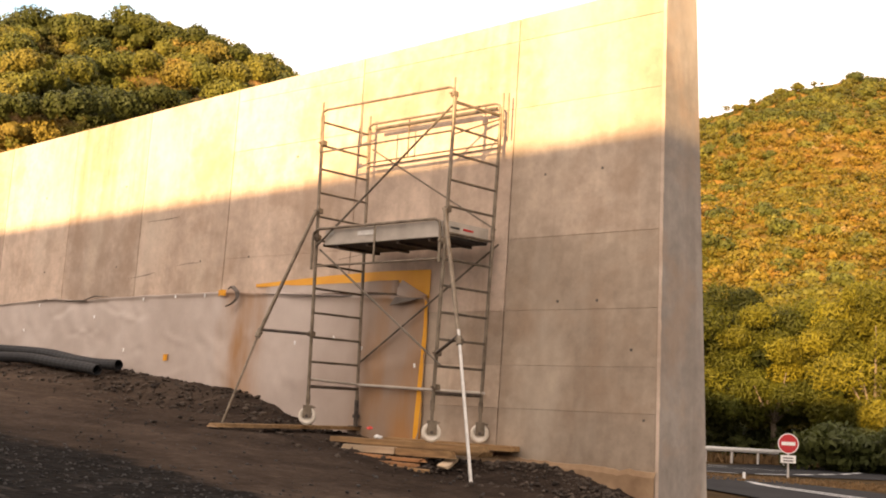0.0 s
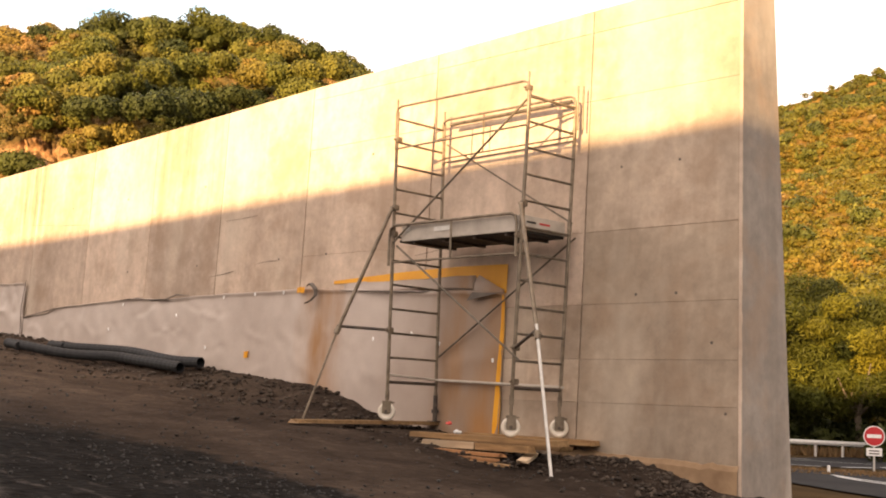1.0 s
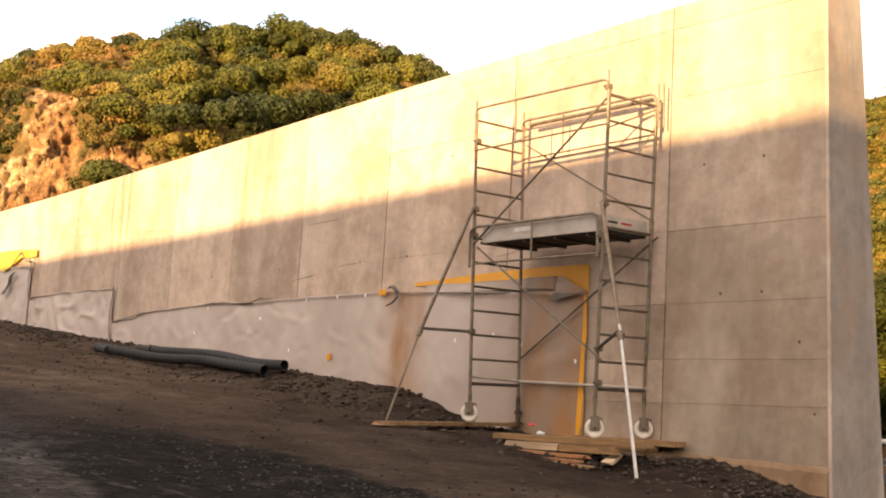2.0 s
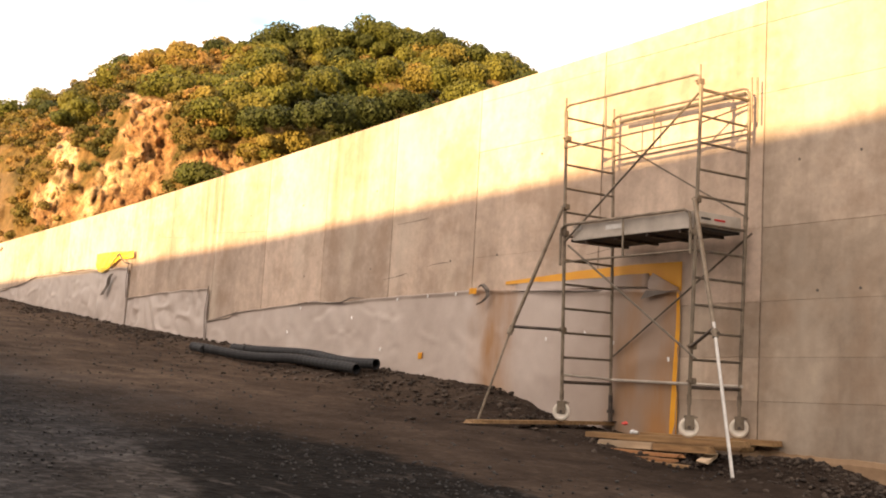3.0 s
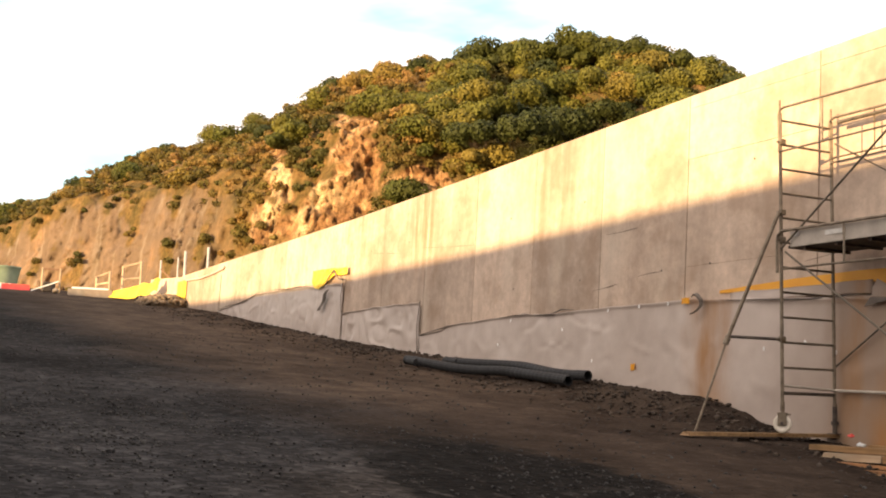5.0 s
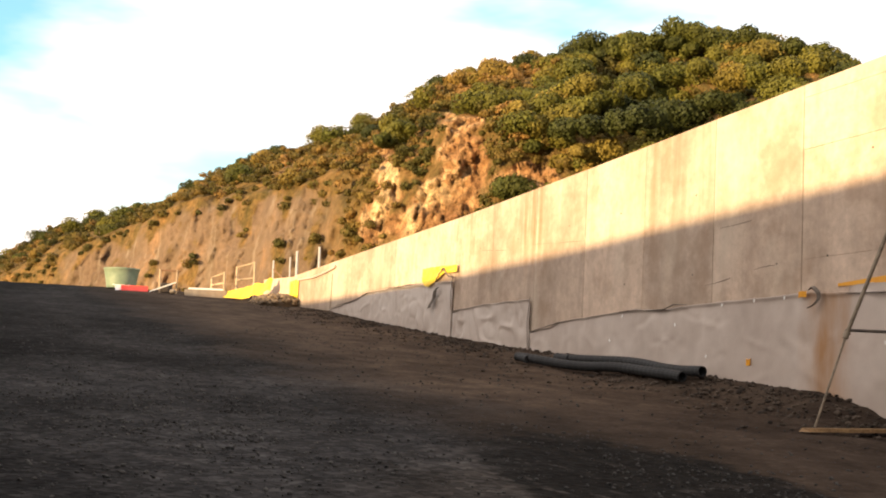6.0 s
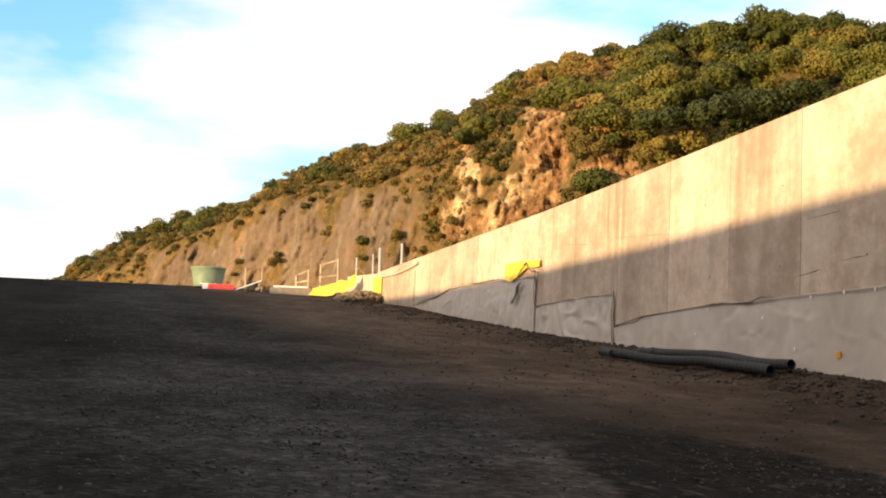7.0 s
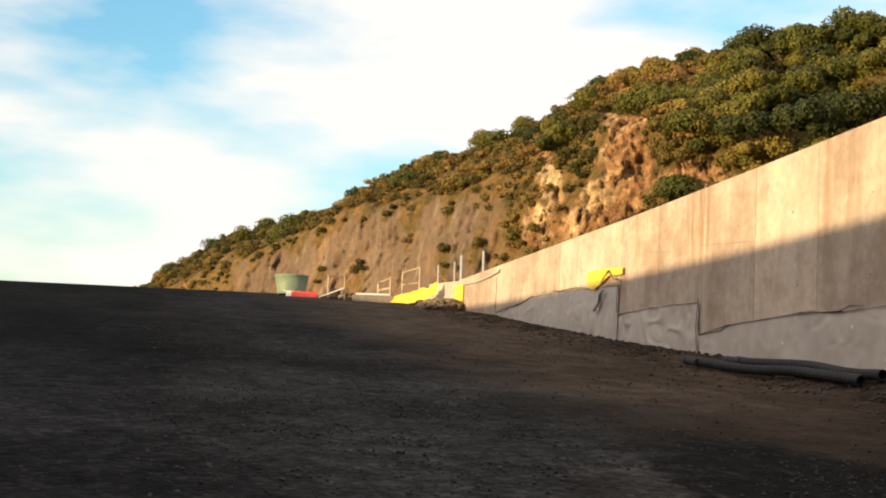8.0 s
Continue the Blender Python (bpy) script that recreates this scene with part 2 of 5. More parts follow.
def make_ground():
    k = Mat("site_ground", 1.0, spec=0.02)
    wob = k.noise(0.55, 5)
    y = k.math("ADD", k.axis(1), k.math("MULTIPLY", k.math("SUBTRACT", wob, 0.5), 2.6))
    earth = k.ramp(k.noise(2.0, 7), [(0.3, (0.046, 0.034, 0.0262)), (0.7, (0.092, 0.068, 0.051))])
    grit = k.ramp(k.noise(3.0, 7, shift=(3, 1, 0)), [(0.3, (0.014, 0.013, 0.0125)), (0.7, (0.034, 0.031, 0.029))])
    tar = k.ramp(k.noise(7, 6), [(0.35, (0.0065, 0.0062, 0.006)), (0.75, (0.016, 0.0155, 0.015))])
    pebble = k.ramp(k.cells(17, "F1", "Color"), [(0.45, 0.72), (0.97, 1.9)])
    grit = k.mix(0.8, grit, pebble, "MULTIPLY")
    patch = k.ramp(k.noise(0.42, 7, (0.55, 1.0, 1.0), rough=0.62, shift=(4, 8, 0)), [(0.36, 0.55), (0.5, 0.95), (0.64, 1.45)])
    grit = k.mix(1.0, grit, patch, "MULTIPLY")
    # the haul road is darker at its far end, the near stretch lies under loose grey gravel
    u = k.math("ADD", k.axis(0), k.math("MULTIPLY", k.math("SUBTRACT", k.noise(0.3, 5), 0.5), 7.0))
    u = k.math("ADD", u, k.math("MULTIPLY", k.axis(1), -0.55))
    far_road = k.ramp(k.math("DIVIDE", k.math("ADD", u, 30.0), 30.0), [(0.38, 1.0), (0.54, 0.0)])
    side = k.math("ADD", k.math("ADD", y, 2.5), k.math("MULTIPLY", k.axis(0), 0.67))
    spread = k.ramp(k.math("ADD", k.math("DIVIDE", side, 4.0), 0.5), [(0.30, 1.0), (0.60, 0.0)])
    near_road = k.mix(spread, k.mix(1.0, grit, (1.25, 1.22, 1.20), "MULTIPLY"), k.mix(1.0, grit, (1.55, 1.63, 1.76), "MULTIPLY"))
    grit = k.mix(far_road, near_road, k.mix(1.0, grit, (0.92, 0.95, 1.0), "MULTIPLY"))
    # grit gets darker towards low y
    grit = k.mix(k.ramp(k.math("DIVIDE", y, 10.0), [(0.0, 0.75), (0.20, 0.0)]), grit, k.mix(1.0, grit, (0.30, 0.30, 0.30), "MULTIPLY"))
    earth = k.mix(0.6, earth, patch, "MULTIPLY")
    earth = k.mix(0.45, earth, k.ramp(k.cells(14, "F1", "Color"), [(0.5, 0.75), (0.98, 1.45)]), "MULTIPLY")
    # the earth is darker round the tower
    near_tower = k.ramp(k.math("DIVIDE", k.math("ADD", k.math("ADD", k.axis(0), 20.0), k.math("MULTIPLY", wob, 3.0)), 10.0), [(0.62, 0.0), (0.95, 1.0)])
    earth = k.mix(near_tower, earth, k.mix(1.0, earth, (0.58, 0.58, 0.60), "MULTIPLY"))
    c = k.mix(k.ramp(k.math("DIVIDE", y, 10.0), [(0.36, 0.0), (0.60, 1.0)]), grit, earth)
    # spilt tar lies in a tongue between the gravel and the earth
    dx = k.math("DIVIDE", k.math("ADD", k.axis(0), 7.2), 3.5)
    dy = k.math("DIVIDE", k.math("SUBTRACT", k.math("ADD", k.axis(1), k.math("MULTIPLY", wob, 0.8)), 5.25), 1.45)
    r = k.math("SQRT", k.math("ADD", k.math("MULTIPLY", dx, dx), k.math("MULTIPLY", dy, dy)))
    r = k.math("ADD", r, k.math("MULTIPLY", k.math("SUBTRACT", k.noise(3.0, 6), 0.5), 0.7))
    c = k.mix(k.ramp(r, [(0.80, 0.95), (1.0, 0.0)]), c, k.mix(k.ramp(k.noise(5.0, 6, (0.5, 1, 1)), [(0.57, 0.0), (0.63, 1.0)]), tar, k.mix(1.0, grit, (0.8, 0.8, 0.8), "MULTIPLY")))
    # dry grass away from the site
    far = k.math("MULTIPLY", k.ramp(k.math("DIVIDE", k.axis(1), 100.0), [(0.12, 0.0), (0.2, 1.0)]), 1.0)
    grass = k.ramp(k.noise(0.8, 7), [(0.3, (0.032, 0.021, 0.010)), (0.7, (0.068, 0.042, 0.019))])
    c = k.mix(far, c, grass)
    k.color(c)
    return k.bump(k.mix(0.5, k.noise(10, 8), k.cells(15)), 0.9, 0.05).m


GROUND = make_ground()


def make_stone(name, c1, c2, vary):
    k = Mat(name, 0.9, spec=0.2)
    c = k.mix(k.ramp(k.island(), [(0.0, 0.0), (1.0, 1.0)]), c1, c2)
    c = k.mix(0.5, c, k.ramp(k.noise(20, 4), [(0.3, 0.7), (0.7, 1.2)]), "MULTIPLY")
    return k.color(c).bump(k.noise(30, 4), 0.4, 0.01).m


STONE = make_stone("loose_stone", (0.028, 0.022, 0.018), (0.092, 0.070, 0.054), 0)
STONE_GREY = make_stone("grey_gravel", (0.020, 0.019, 0.019), (0.066, 0.063, 0.060), 0)
# much paler than STONE: the heap's sunlight is put into its colour
STONE_LIT = make_stone("sunlit_pale_rubble", (0.12, 0.085, 0.055), (0.28, 0.205, 0.135), 0)


def make_asphalt():
    k = Mat("asphalt", 0.95, spec=0.08)
    c = k.ramp(k.noise(0.7, 6), [(0.3, (0.011, 0.011, 0.0125)), (0.7, (0.021, 0.021, 0.022))])
    c = k.mix(0.5, c, k.ramp(k.noise(40, 3), [(0.3, 0.7), (0.7, 1.3)]), "MULTIPLY")
    return k.color(c).bump(k.noise(50, 3), 0.3, 0.01).m


ASPHALT = make_asphalt()


def make_rock():
    """Hill surface: ochre crags, a grey weathered cliff, and brown scrub earth on the rest."""
    k = Mat("cliff_rock", 0.95, spec=0.12)
    ochre = k.ramp(k.noise(0.22, 8, (1, 1, 0.8)), [(0.36, (0.24, 0.115, 0.052)), (0.50, (0.46, 0.255, 0.115)), (0.65, (0.80, 0.58, 0.32))])
    ochre = k.mix(0.8, ochre, k.ramp(k.noise(0.9, 8, rough=0.7), [(0.36, 0.28), (0.52, 0.95), (0.66, 1.3)]), "MULTIPLY")
    ochre = k.mix(0.5, ochre, k.ramp(k.cells(0.9, "F1", "Color"), [(0.2, 0.6), (0.9, 1.2)]), "MULTIPLY")
    ochre = k.mix(0.6, ochre, k.ramp(k.cells(0.75, "DISTANCE_TO_EDGE"), [(0.0, 0.3), (0.07, 1.0)]), "MULTIPLY")
    grey = k.ramp(k.noise(0.14, 7), [(0.32, (0.168, 0.114, 0.076)), (0.52, (0.245, 0.166, 0.110)), (0.68, (0.36, 0.22, 0.125))])
    grey = k.mix(0.6, grey, k.ramp(k.noise(0.9, 8, rough=0.65), [(0.34, 0.5), (0.66, 1.25)]), "MULTIPLY")
    runs = k.ramp(k.noise(0.45, 6, (1, 1, 0.07)), [(0.46, 0.0), (0.56, 1.0)])
    grey = k.mix(k.math("MULTIPLY", runs, 0.55), grey, (0.19, 0.135, 0.09))
    wash = k.ramp(k.noise(0.5, 5, (1, 1, 0.05), shift=(5, 9, 1)), [(0.56, 0.0), (0.68, 1.0)])
    grey = k.mix(k.math("MULTIPLY", wash, 0.5), grey, (0.40, 0.33, 0.25))
    earth = k.ramp(k.noise(0.35, 8, rough=0.65), [(0.30, (0.080, 0.064, 0.020)), (0.48, (0.17, 0.112, 0.040)), (0.68, (0.30, 0.17, 0.065))])
    earth = k.mix(0.7, earth, k.ramp(k.noise(1.7, 6), [(0.32, 0.45), (0.68, 1.3)]), "MULTIPLY")
    c = k.mix(k.attribute("grey_rock"), earth, grey)
    c = k.mix(k.attribute("ochre_rock"), c, ochre)
    return k.color(c).bump(k.noise(1.2, 9, rough=0.7), 1.0, 0.7).m


ROCK = make_rock()


def make_slope():
    k = Mat("dry_scrub_slope", 0.95, spec=0.1)
    c = k.ramp(k.noise(0.05, 8, rough=0.65), [(0.32, (0.10, 0.08, 0.018)), (0.5, (0.19, 0.11, 0.024)), (0.68, (0.26, 0.14, 0.034))])
    c = k.mix(0.6, c, k.ramp(k.noise(0.6, 6), [(0.3, 0.5), (0.7, 1.25)]), "MULTIPLY")
    return k.color(c).bump(k.noise(0.6, 8), 0.9, 0.8).m


SLOPE = make_slope()


def make_leaf(name, tints, thin_share=0.22):
    """Foliage: a tint for each crown, slight change from leaf to leaf."""
    k = Mat(name, 0.65, spec=0.22)
    c = k.ramp(k.attribute("crown_tint"), tints)
    c = k.mix(1.0, c, k.ramp(k.island(), [(0.0, 0.8), (1.0, 1.2)]), "MULTIPLY")
    c = k.mix(0.7, c, k.ramp(k.noise(0.35, 3), [(0.35, 0.62), (0.65, 1.35)]), "MULTIPLY")
    k.color(c)
    thin = k.t.nodes.new("ShaderNodeBsdfTranslucent")
    k.t.links.new(c, thin.inputs["Color"])
    both = k.t.nodes.new("ShaderNodeMixShader")
    both.inputs["Fac"].default_value = thin_share
    k.t.links.new(k.b.outputs["BSDF"], both.inputs[1])
    k.t.links.new(thin.outputs["BSDF"], both.inputs[2])
    k.t.links.new(both.outputs["Shader"], k.t.nodes["Material Output"].inputs["Surface"])
    return k.m


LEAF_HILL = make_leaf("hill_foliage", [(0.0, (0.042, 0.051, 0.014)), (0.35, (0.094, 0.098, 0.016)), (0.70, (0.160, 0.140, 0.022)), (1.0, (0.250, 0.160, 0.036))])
LEAF_SCRUB = make_leaf("scrub_foliage", [(0.0, (0.060, 0.058, 0.013)), (0.45, (0.125, 0.098, 0.022)), (0.8, (0.21, 0.135, 0.034)), (1.0, (0.29, 0.165, 0.05))])
LEAF_DRY = make_leaf("dry_hillside_foliage", [(0.0, (0.078, 0.074, 0.013)), (0.40, (0.128, 0.110, 0.015)), (0.75, (0.195, 0.125, 0.018)), (0.92, (0.225, 0.122, 0.024)), (1.0, (0.28, 0.19, 0.07))])
LEAF_TREE = make_leaf("tree_foliage", [(0.0, (0.024, 0.031, 0.006)), (0.5, (0.074, 0.077, 0.009)), (1.0, (0.175, 0.150, 0.014))], 0.35)


# ---------------------------------------------------------------- mesh helpers
def link(bm, name, material, parent=None):
    me = bpy.data.meshes.new(name)
    bm.to_mesh(me)
    bm.free()
    me.materials.append(material)
    ob = new(name, me)
    if parent:
        ob.parent = parent
    return ob


def part(name, bm, material, parent, label=""):
    ob = link(bm, name, material, parent)
    return tagged(ob, label) if label else ob


def thing(name, label, category, group="", at=(0, 0, 0)):
    ob = new(name)
    ob.empty_display_size = 0.2
    ob.location = at
    return tagged(ob, label, category, group)


def solid(name, bm, material, label, category="", kind="", group=""):
    return tagged(link(bm, name, material), label, category, group, kind)


def box(bm, x0, x1, y0, y1, z0, z1, bevel=0.0, m=None):
    vs = [bm.verts.new((x, y, z)) for x in (x0, x1) for y in (y0, y1) for z in (z0, z1)]
    fs = [bm.faces.new([vs[i] for i in q]) for q in ((0, 1, 3, 2), (4, 6, 7, 5), (0, 4, 5, 1), (2, 3, 7, 6), (0, 2, 6, 4), (1, 5, 7, 3))]
    if bevel:
        es = list({e for f in fs for e in f.edges})
        done = bmesh.ops.bevel(bm, geom=es, offset=bevel, segments=2, affect="EDGES")
        vs = list({v for f in done["faces"] for v in f.verts} | {v for v in vs if v.is_valid})
    if m is not None:
        bmesh.ops.transform(bm, matrix=m, verts=vs)
    return vs


def tube(bm, a, b, r, seg=10, r2=None, caps=True):
    a, b = Vector(a), Vector(b)
    d = b - a
    m = Matrix.Translation((a + b) / 2) @ d.to_track_quat("Z", "Y").to_matrix().to_4x4()
    return bmesh.ops.create_cone(bm, cap_ends=caps, segments=seg, radius1=r, radius2=r if r2 is None else r2, depth=d.length, matrix=m)["verts"]


def bent(bm, pts, r, seg=8):
    """A round bar through points, as one swept skin."""
    pts = [Vector(p) for p in pts]
    rings, side = [], None
    for i, p in enumerate(pts):
        d = (pts[min(i + 1, len(pts) - 1)] - pts[max(i - 1, 0)]).normalized()
        side = (side - d * side.dot(d)).normalized() if side else d.orthogonal().normalized()
        up = d.cross(side)
        rr = r[i] if isinstance(r, (list, tuple)) else r
        rings.append([bm.verts.new(p + rr * (math.cos(6.2832 * k / seg) * side + math.sin(6.2832 * k / seg) * up)) for k in range(seg)])
    for r0, r1 in zip(rings, rings[1:]):
        for k in range(seg):
            bm.faces.new((r0[k], r0[(k + 1) % seg], r1[(k + 1) % seg], r1[k]))
    bm.faces.new(rings[0][::-1])
    bm.faces.new(rings[-1])


def smooth(ob):
    for poly in ob.data.polygons:
        poly.use_smooth = True
    return ob


def mesh_arrays(name, verts, faces, material, shade=False):
    """One mesh object from arrays of points and equal-sized faces."""
    me = bpy.data.meshes.new(name)
    n, k = faces.shape
    me.vertices.add(len(verts))
    me.vertices.foreach_set("co", np.asarray(verts, np.float32).ravel())
    me.loops.add(n * k)
    me.loops.foreach_set("vertex_index", faces.astype(np.int32).ravel())
    me.polygons.add(n)
    me.polygons.foreach_set("loop_start", np.arange(0, n * k, k, dtype=np.int32))
    me.update(calc_edges=True)
    if shade:
        me.polygons.foreach_set("use_smooth", np.ones(n, bool))
    me.materials.append(material)
    return new(name, me)


def point_values(ob, name, values):
    """A number on every point of a mesh, for its material."""
    at = ob.data.attributes.new(name, "FLOAT", "POINT")
    at.data.foreach_set("value", np.asarray(values, np.float32).ravel())
    return ob


def grid_faces(nx, ny):
    i, j = np.meshgrid(np.arange(nx - 1), np.arange(ny - 1), indexing="ij")
    a = (i * ny + j).ravel()
    return np.stack([a, a + ny, a + ny + 1, a + 1], 1)


rng = np.random.default_rng(5)


def ease(v, a, b):
    s = np.clip((v - a) / (b - a), 0, 1)
    return s * s * (3 - 2 * s)


# ---------------------------------------------------------------- ground
RAMP_U = [-400, -30, -6, 0, 6.4, 10, 15.4, 21.8, 30, 36.6, 40.5, 44, 47, 51, 58, 90, 200]
RAMP_Z = [-0.4, -0.4, -0.3, 0, 0.70, 1.10, 1.62, 2.32, 3.15, 3.88, 4.25, 4.68, 5.02, 5.18, 4.9, 1.5, -1.0]


def ground_z(x, y):
    """Height of the ground: a ramp that climbs along the wall, low fields behind it."""
    x, y = np.asarray(x, float), np.asarray(y, float)
    ramp = np.interp(-x, RAMP_U, RAMP_Z)
    berm = np.interp(-x, [11.3, 12.5, 13.4, 15, 19.6, 22, 25, 28.6, 36, 39], [0, 0.25, 0.23, 0.23, 0.14, 0.06, 0.03, 0.05, 0.05, 0]) * ease(y, 9.2, 10.2)
    berm = berm + 0.16 * np.exp(-((x + 7.5) / 0.75) ** 2 - ((y - 9.95) / 0.55) ** 2)
    low = -0.45 * ease(y, 22, 62)
    return (ramp + berm) * (1 - ease(y, 10.6, 13.0)) + low * ease(y, 10.6, 13.0)


def axis_steps(*spans):
    out = []
    for a, b, step in spans:
        out += list(np.arange(a, b - 1e-6, step))
    return np.array(out + [spans[-1][1]])


gx = axis_steps((-2400, -400, 250), (-400, -90, 20), (-90, -50, 2), (-50, -24, 0.35), (-24, -4, 0.11), (-4, 12, 0.5), (12, 60, 4), (60, 300, 30), (300, 2400, 300))
gy = axis_steps((-2400, -200, 200), (-200, -20, 15), (-20, -1, 1.0), (-1, 10.9, 0.12), (10.9, 16, 0.4), (16, 80, 2), (80, 400, 20), (400, 3200, 200))
GX, GY = np.meshgrid(gx, gy, indexing="ij")
GZ = ground_z(GX, GY)
near = (GX > -50) & (GX < 0) & (GY > -2) & (GY < 11)
for i, j in np.argwhere(near):
    x, y = GX[i, j], GY[i, j]
    rough_wall = 0.35 + 0.65 * float(ease(y, 7.6, 9.6))
    GZ[i, j] += rough_wall * (0.05 * noise.fractal((x * 1.3, y * 1.3, 0), 1, 2, 4) + 0.022 * noise.noise((x * 6, y * 6, 3)))
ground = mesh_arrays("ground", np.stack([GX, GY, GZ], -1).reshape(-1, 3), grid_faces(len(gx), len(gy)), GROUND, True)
tagged(ground, "dark gravel and brown earth ramp with spilt tar, dry grass beyond", "ground", kind="structure")


def stones(name, n, area, size, material, label, lift=0.3):
    """Loose angular stones scattered by area(): one object."""
    ico = bmesh.new()
    bmesh.ops.create_icosphere(ico, subdivisions=1, radius=1)
    base = np.array([v.co[:] for v in ico.verts])
    tri = np.array([[v.index for v in f.verts] for f in ico.faces])
    ico.free()
    V, T = [], []
    for k in range(n):
        x, y = area()
        s = size[0] + (size[1] - size[0]) * rng.random() ** 3
        v = base * (1 + rng.uniform(-0.45, 0.4, (len(base), 1))) * s * rng.uniform((0.7, 0.7, 0.4), (1.3, 1.0, 0.8))
        a = rng.uniform(0, 6.28)
        c, q = math.cos(a), math.sin(a)
        v = v @ np.array([[c, q, 0], [-q, c, 0], [0, 0, 1]])
        V.append(v + (x, y, float(ground_z(x, y)) + s * lift))
        T.append(tri + k * len(base))
    ob = mesh_arrays(name, np.concatenate(V), np.concatenate(T), material)
    return tagged(ob, label, "stones", kind="stuff")


stones("berm_stones", 7000, lambda: (-rng.uniform(6.6, 38), 10.25 - abs(rng.normal(0, 0.75))), (0.008, 0.045), STONE,
       "loose broken stones and clods along the foot of the wall")
stones("ramp_gravel", 5500, lambda: (-rng.uniform(5.5, 26), rng.uniform(0.0, 9.6)), (0.005, 0.022), STONE_GREY,
       "fine loose gravel scattered over the ramp")
def gravel_spread():
    """Two thin spreads of coarser gravel left on the haul road and by the tar."""
    if rng.random() < 0.86:
        return -rng.normal(10.8, 2.4), rng.normal(1.9, 1.2)
    return -rng.normal(8.0, 1.3), rng.normal(5.4, 0.55)


stones("gravel_spread", 7000, gravel_spread, (0.004, 0.020), STONE_GREY, "coarse grey gravel strewn over the haul road")
stones("corner_rubble", 700, lambda: (-rng.uniform(5.6, 8.6), 10.15 - abs(rng.normal(0, 0.6))), (0.006, 0.036), STONE,
       "dark earth clods heaped by the free end of the wall", 0.25)

# an unseen bank added behind the camera to keep the low sun off the ramp
bank = bmesh.new()
crest = [(-90, 6.3), (-60, 5.95), (-40, 5.72), (-31, 5.35), (-22, 5.24), (-14, 5.30), (2, 5.62), (60, 6.0), (160, 6.0)]
rows_b = []
for bx, bz in crest:
    rows_b.append([bank.verts.new((bx, by, z)) for by, z in ((-6.0, -2), (-7.0, bz), (-12.0, bz), (-22.0, -2))])
for r0, r1 in zip(rows_b, rows_b[1:]):
    for k in range(3):
        bank.faces.new((r0[k], r0[k + 1], r1[k + 1], r1[k]))
solid("embankment", bank, GROUND, "unseen earth embankment added to keep the sun off the ramp", "embankment", "structure")

# ---------------------------------------------------------------- retaining wall
FACE, BATTER = 10.27, math.tan(radians(1.5))
WALL_R, WALL_L = -6.41, -39.9


def face_y(z):
    return FACE + BATTER * z


def top_z(x):
    return float(np.interp(-x, [6.41, 12.5, 19.6, 25.4, 34.9, 39.9], [5.97, 5.825, 5.605, 5.455, 5.31, 5.225]))


def end_x(z):
    """The free end leans a little."""
    return WALL_R + 0.08 - 0.0242 * z


def back_y(z):
    return 11.04 + 0.038 * (5.9 - z)


core = bmesh.new()
ends = []
for x in (WALL_L, -34.9, -25.4, -19.6, -12.5, WALL_R):
    zt, zb = top_z(x) - 0.01, -0.6
    x0, x1 = (end_x(zb) - 0.012, end_x(zt) - 0.012) if x == WALL_R else (x, x)
    ends.append([core.verts.new(p) for p in ((x0, face_y(zb) + 0.022, zb), (x1, face_y(zt) + 0.022, zt), (x1, back_y(zt), zt), (x0, back_y(zb), zb))])
for e0, e1 in zip(ends, ends[1:]):
    for k in range(4):
        core.faces.new((e0[k], e0[(k + 1) % 4], e1[(k + 1) % 4], e1[k]))
core.faces.new(ends[0])
core.faces.new(ends[-1][::-1])
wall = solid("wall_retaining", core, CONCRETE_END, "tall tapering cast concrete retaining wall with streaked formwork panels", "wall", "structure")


def panel(x0, x1, zb0, zb1, zt0, zt1, proud, tone):
    """A formwork panel between two heights at each end, its front arris slightly worn."""
    bm = bmesh.new()
    e = 0.003
    out = []
    for inset, depth in ((0.0, 0.03), (0.0, 0.004), (e, 0.0)):
        ring = []
        xb, xt = (end_x(zb1) - 0.028, end_x(zt1) - 0.028) if x1 > WALL_R - 0.1 else (x1, x1)
        for x, z in ((x0 + inset, zb0 + inset), (xb - inset, zb1 + inset), (xt - inset, zt1 - inset), (x0 + inset, zt0 - inset)):
            ring.append(bm.verts.new((x, face_y(z) + depth - proud, z)))
        out.append(ring)
    for r0, r1 in zip(out, out[1:]):
        for k in range(4):
            bm.faces.new((r0[k], r0[(k + 1) % 4], r1[(k + 1) % 4], r1[k]))
    bm.faces.new(out[-1])
    return part("panel", bm, tone, wall)


JOINTS = [6.432, 8.37, 10.86, 13.35, 15.42, 17.42, 19.46, 21.50, 23.55, 25.60, 27.65, 29.70, 31.75, 34.80, 37.30, 39.90]
for c, (u0, u1) in enumerate(zip(JOINTS, JOINTS[1:])):
    lifts = [0.0, 1.55, 2.01, 2.60, 3.39, 4.87, 5.66] if c < 2 else ([0.3, 3.40, 4.90, 5.62] if c < 3 else [0.6])
    lo = [(z, z) for z in lifts if z < top_z(-u1) - 0.15]
    lo.append((top_z(-u1), top_z(-u0)))
    for (za0, za1), (zc0, zc1) in zip(lo, lo[1:]):
        # darker tones low by the free end stand in for light falling off there
        panel(-u1 + 0.008, -u0 - 0.008, za0 + 0.0007, za1 + 0.0007, zc0 - 0.0007, zc1 - 0.0007, random.uniform(0.0, 0.005), CONCRETE if c > 1 or (c == 1 and za0 > 2.3) else CONCRETE_BROWN_SHADED if c == 0 and za0 < 3.0 else CONCRETE_BUFF)

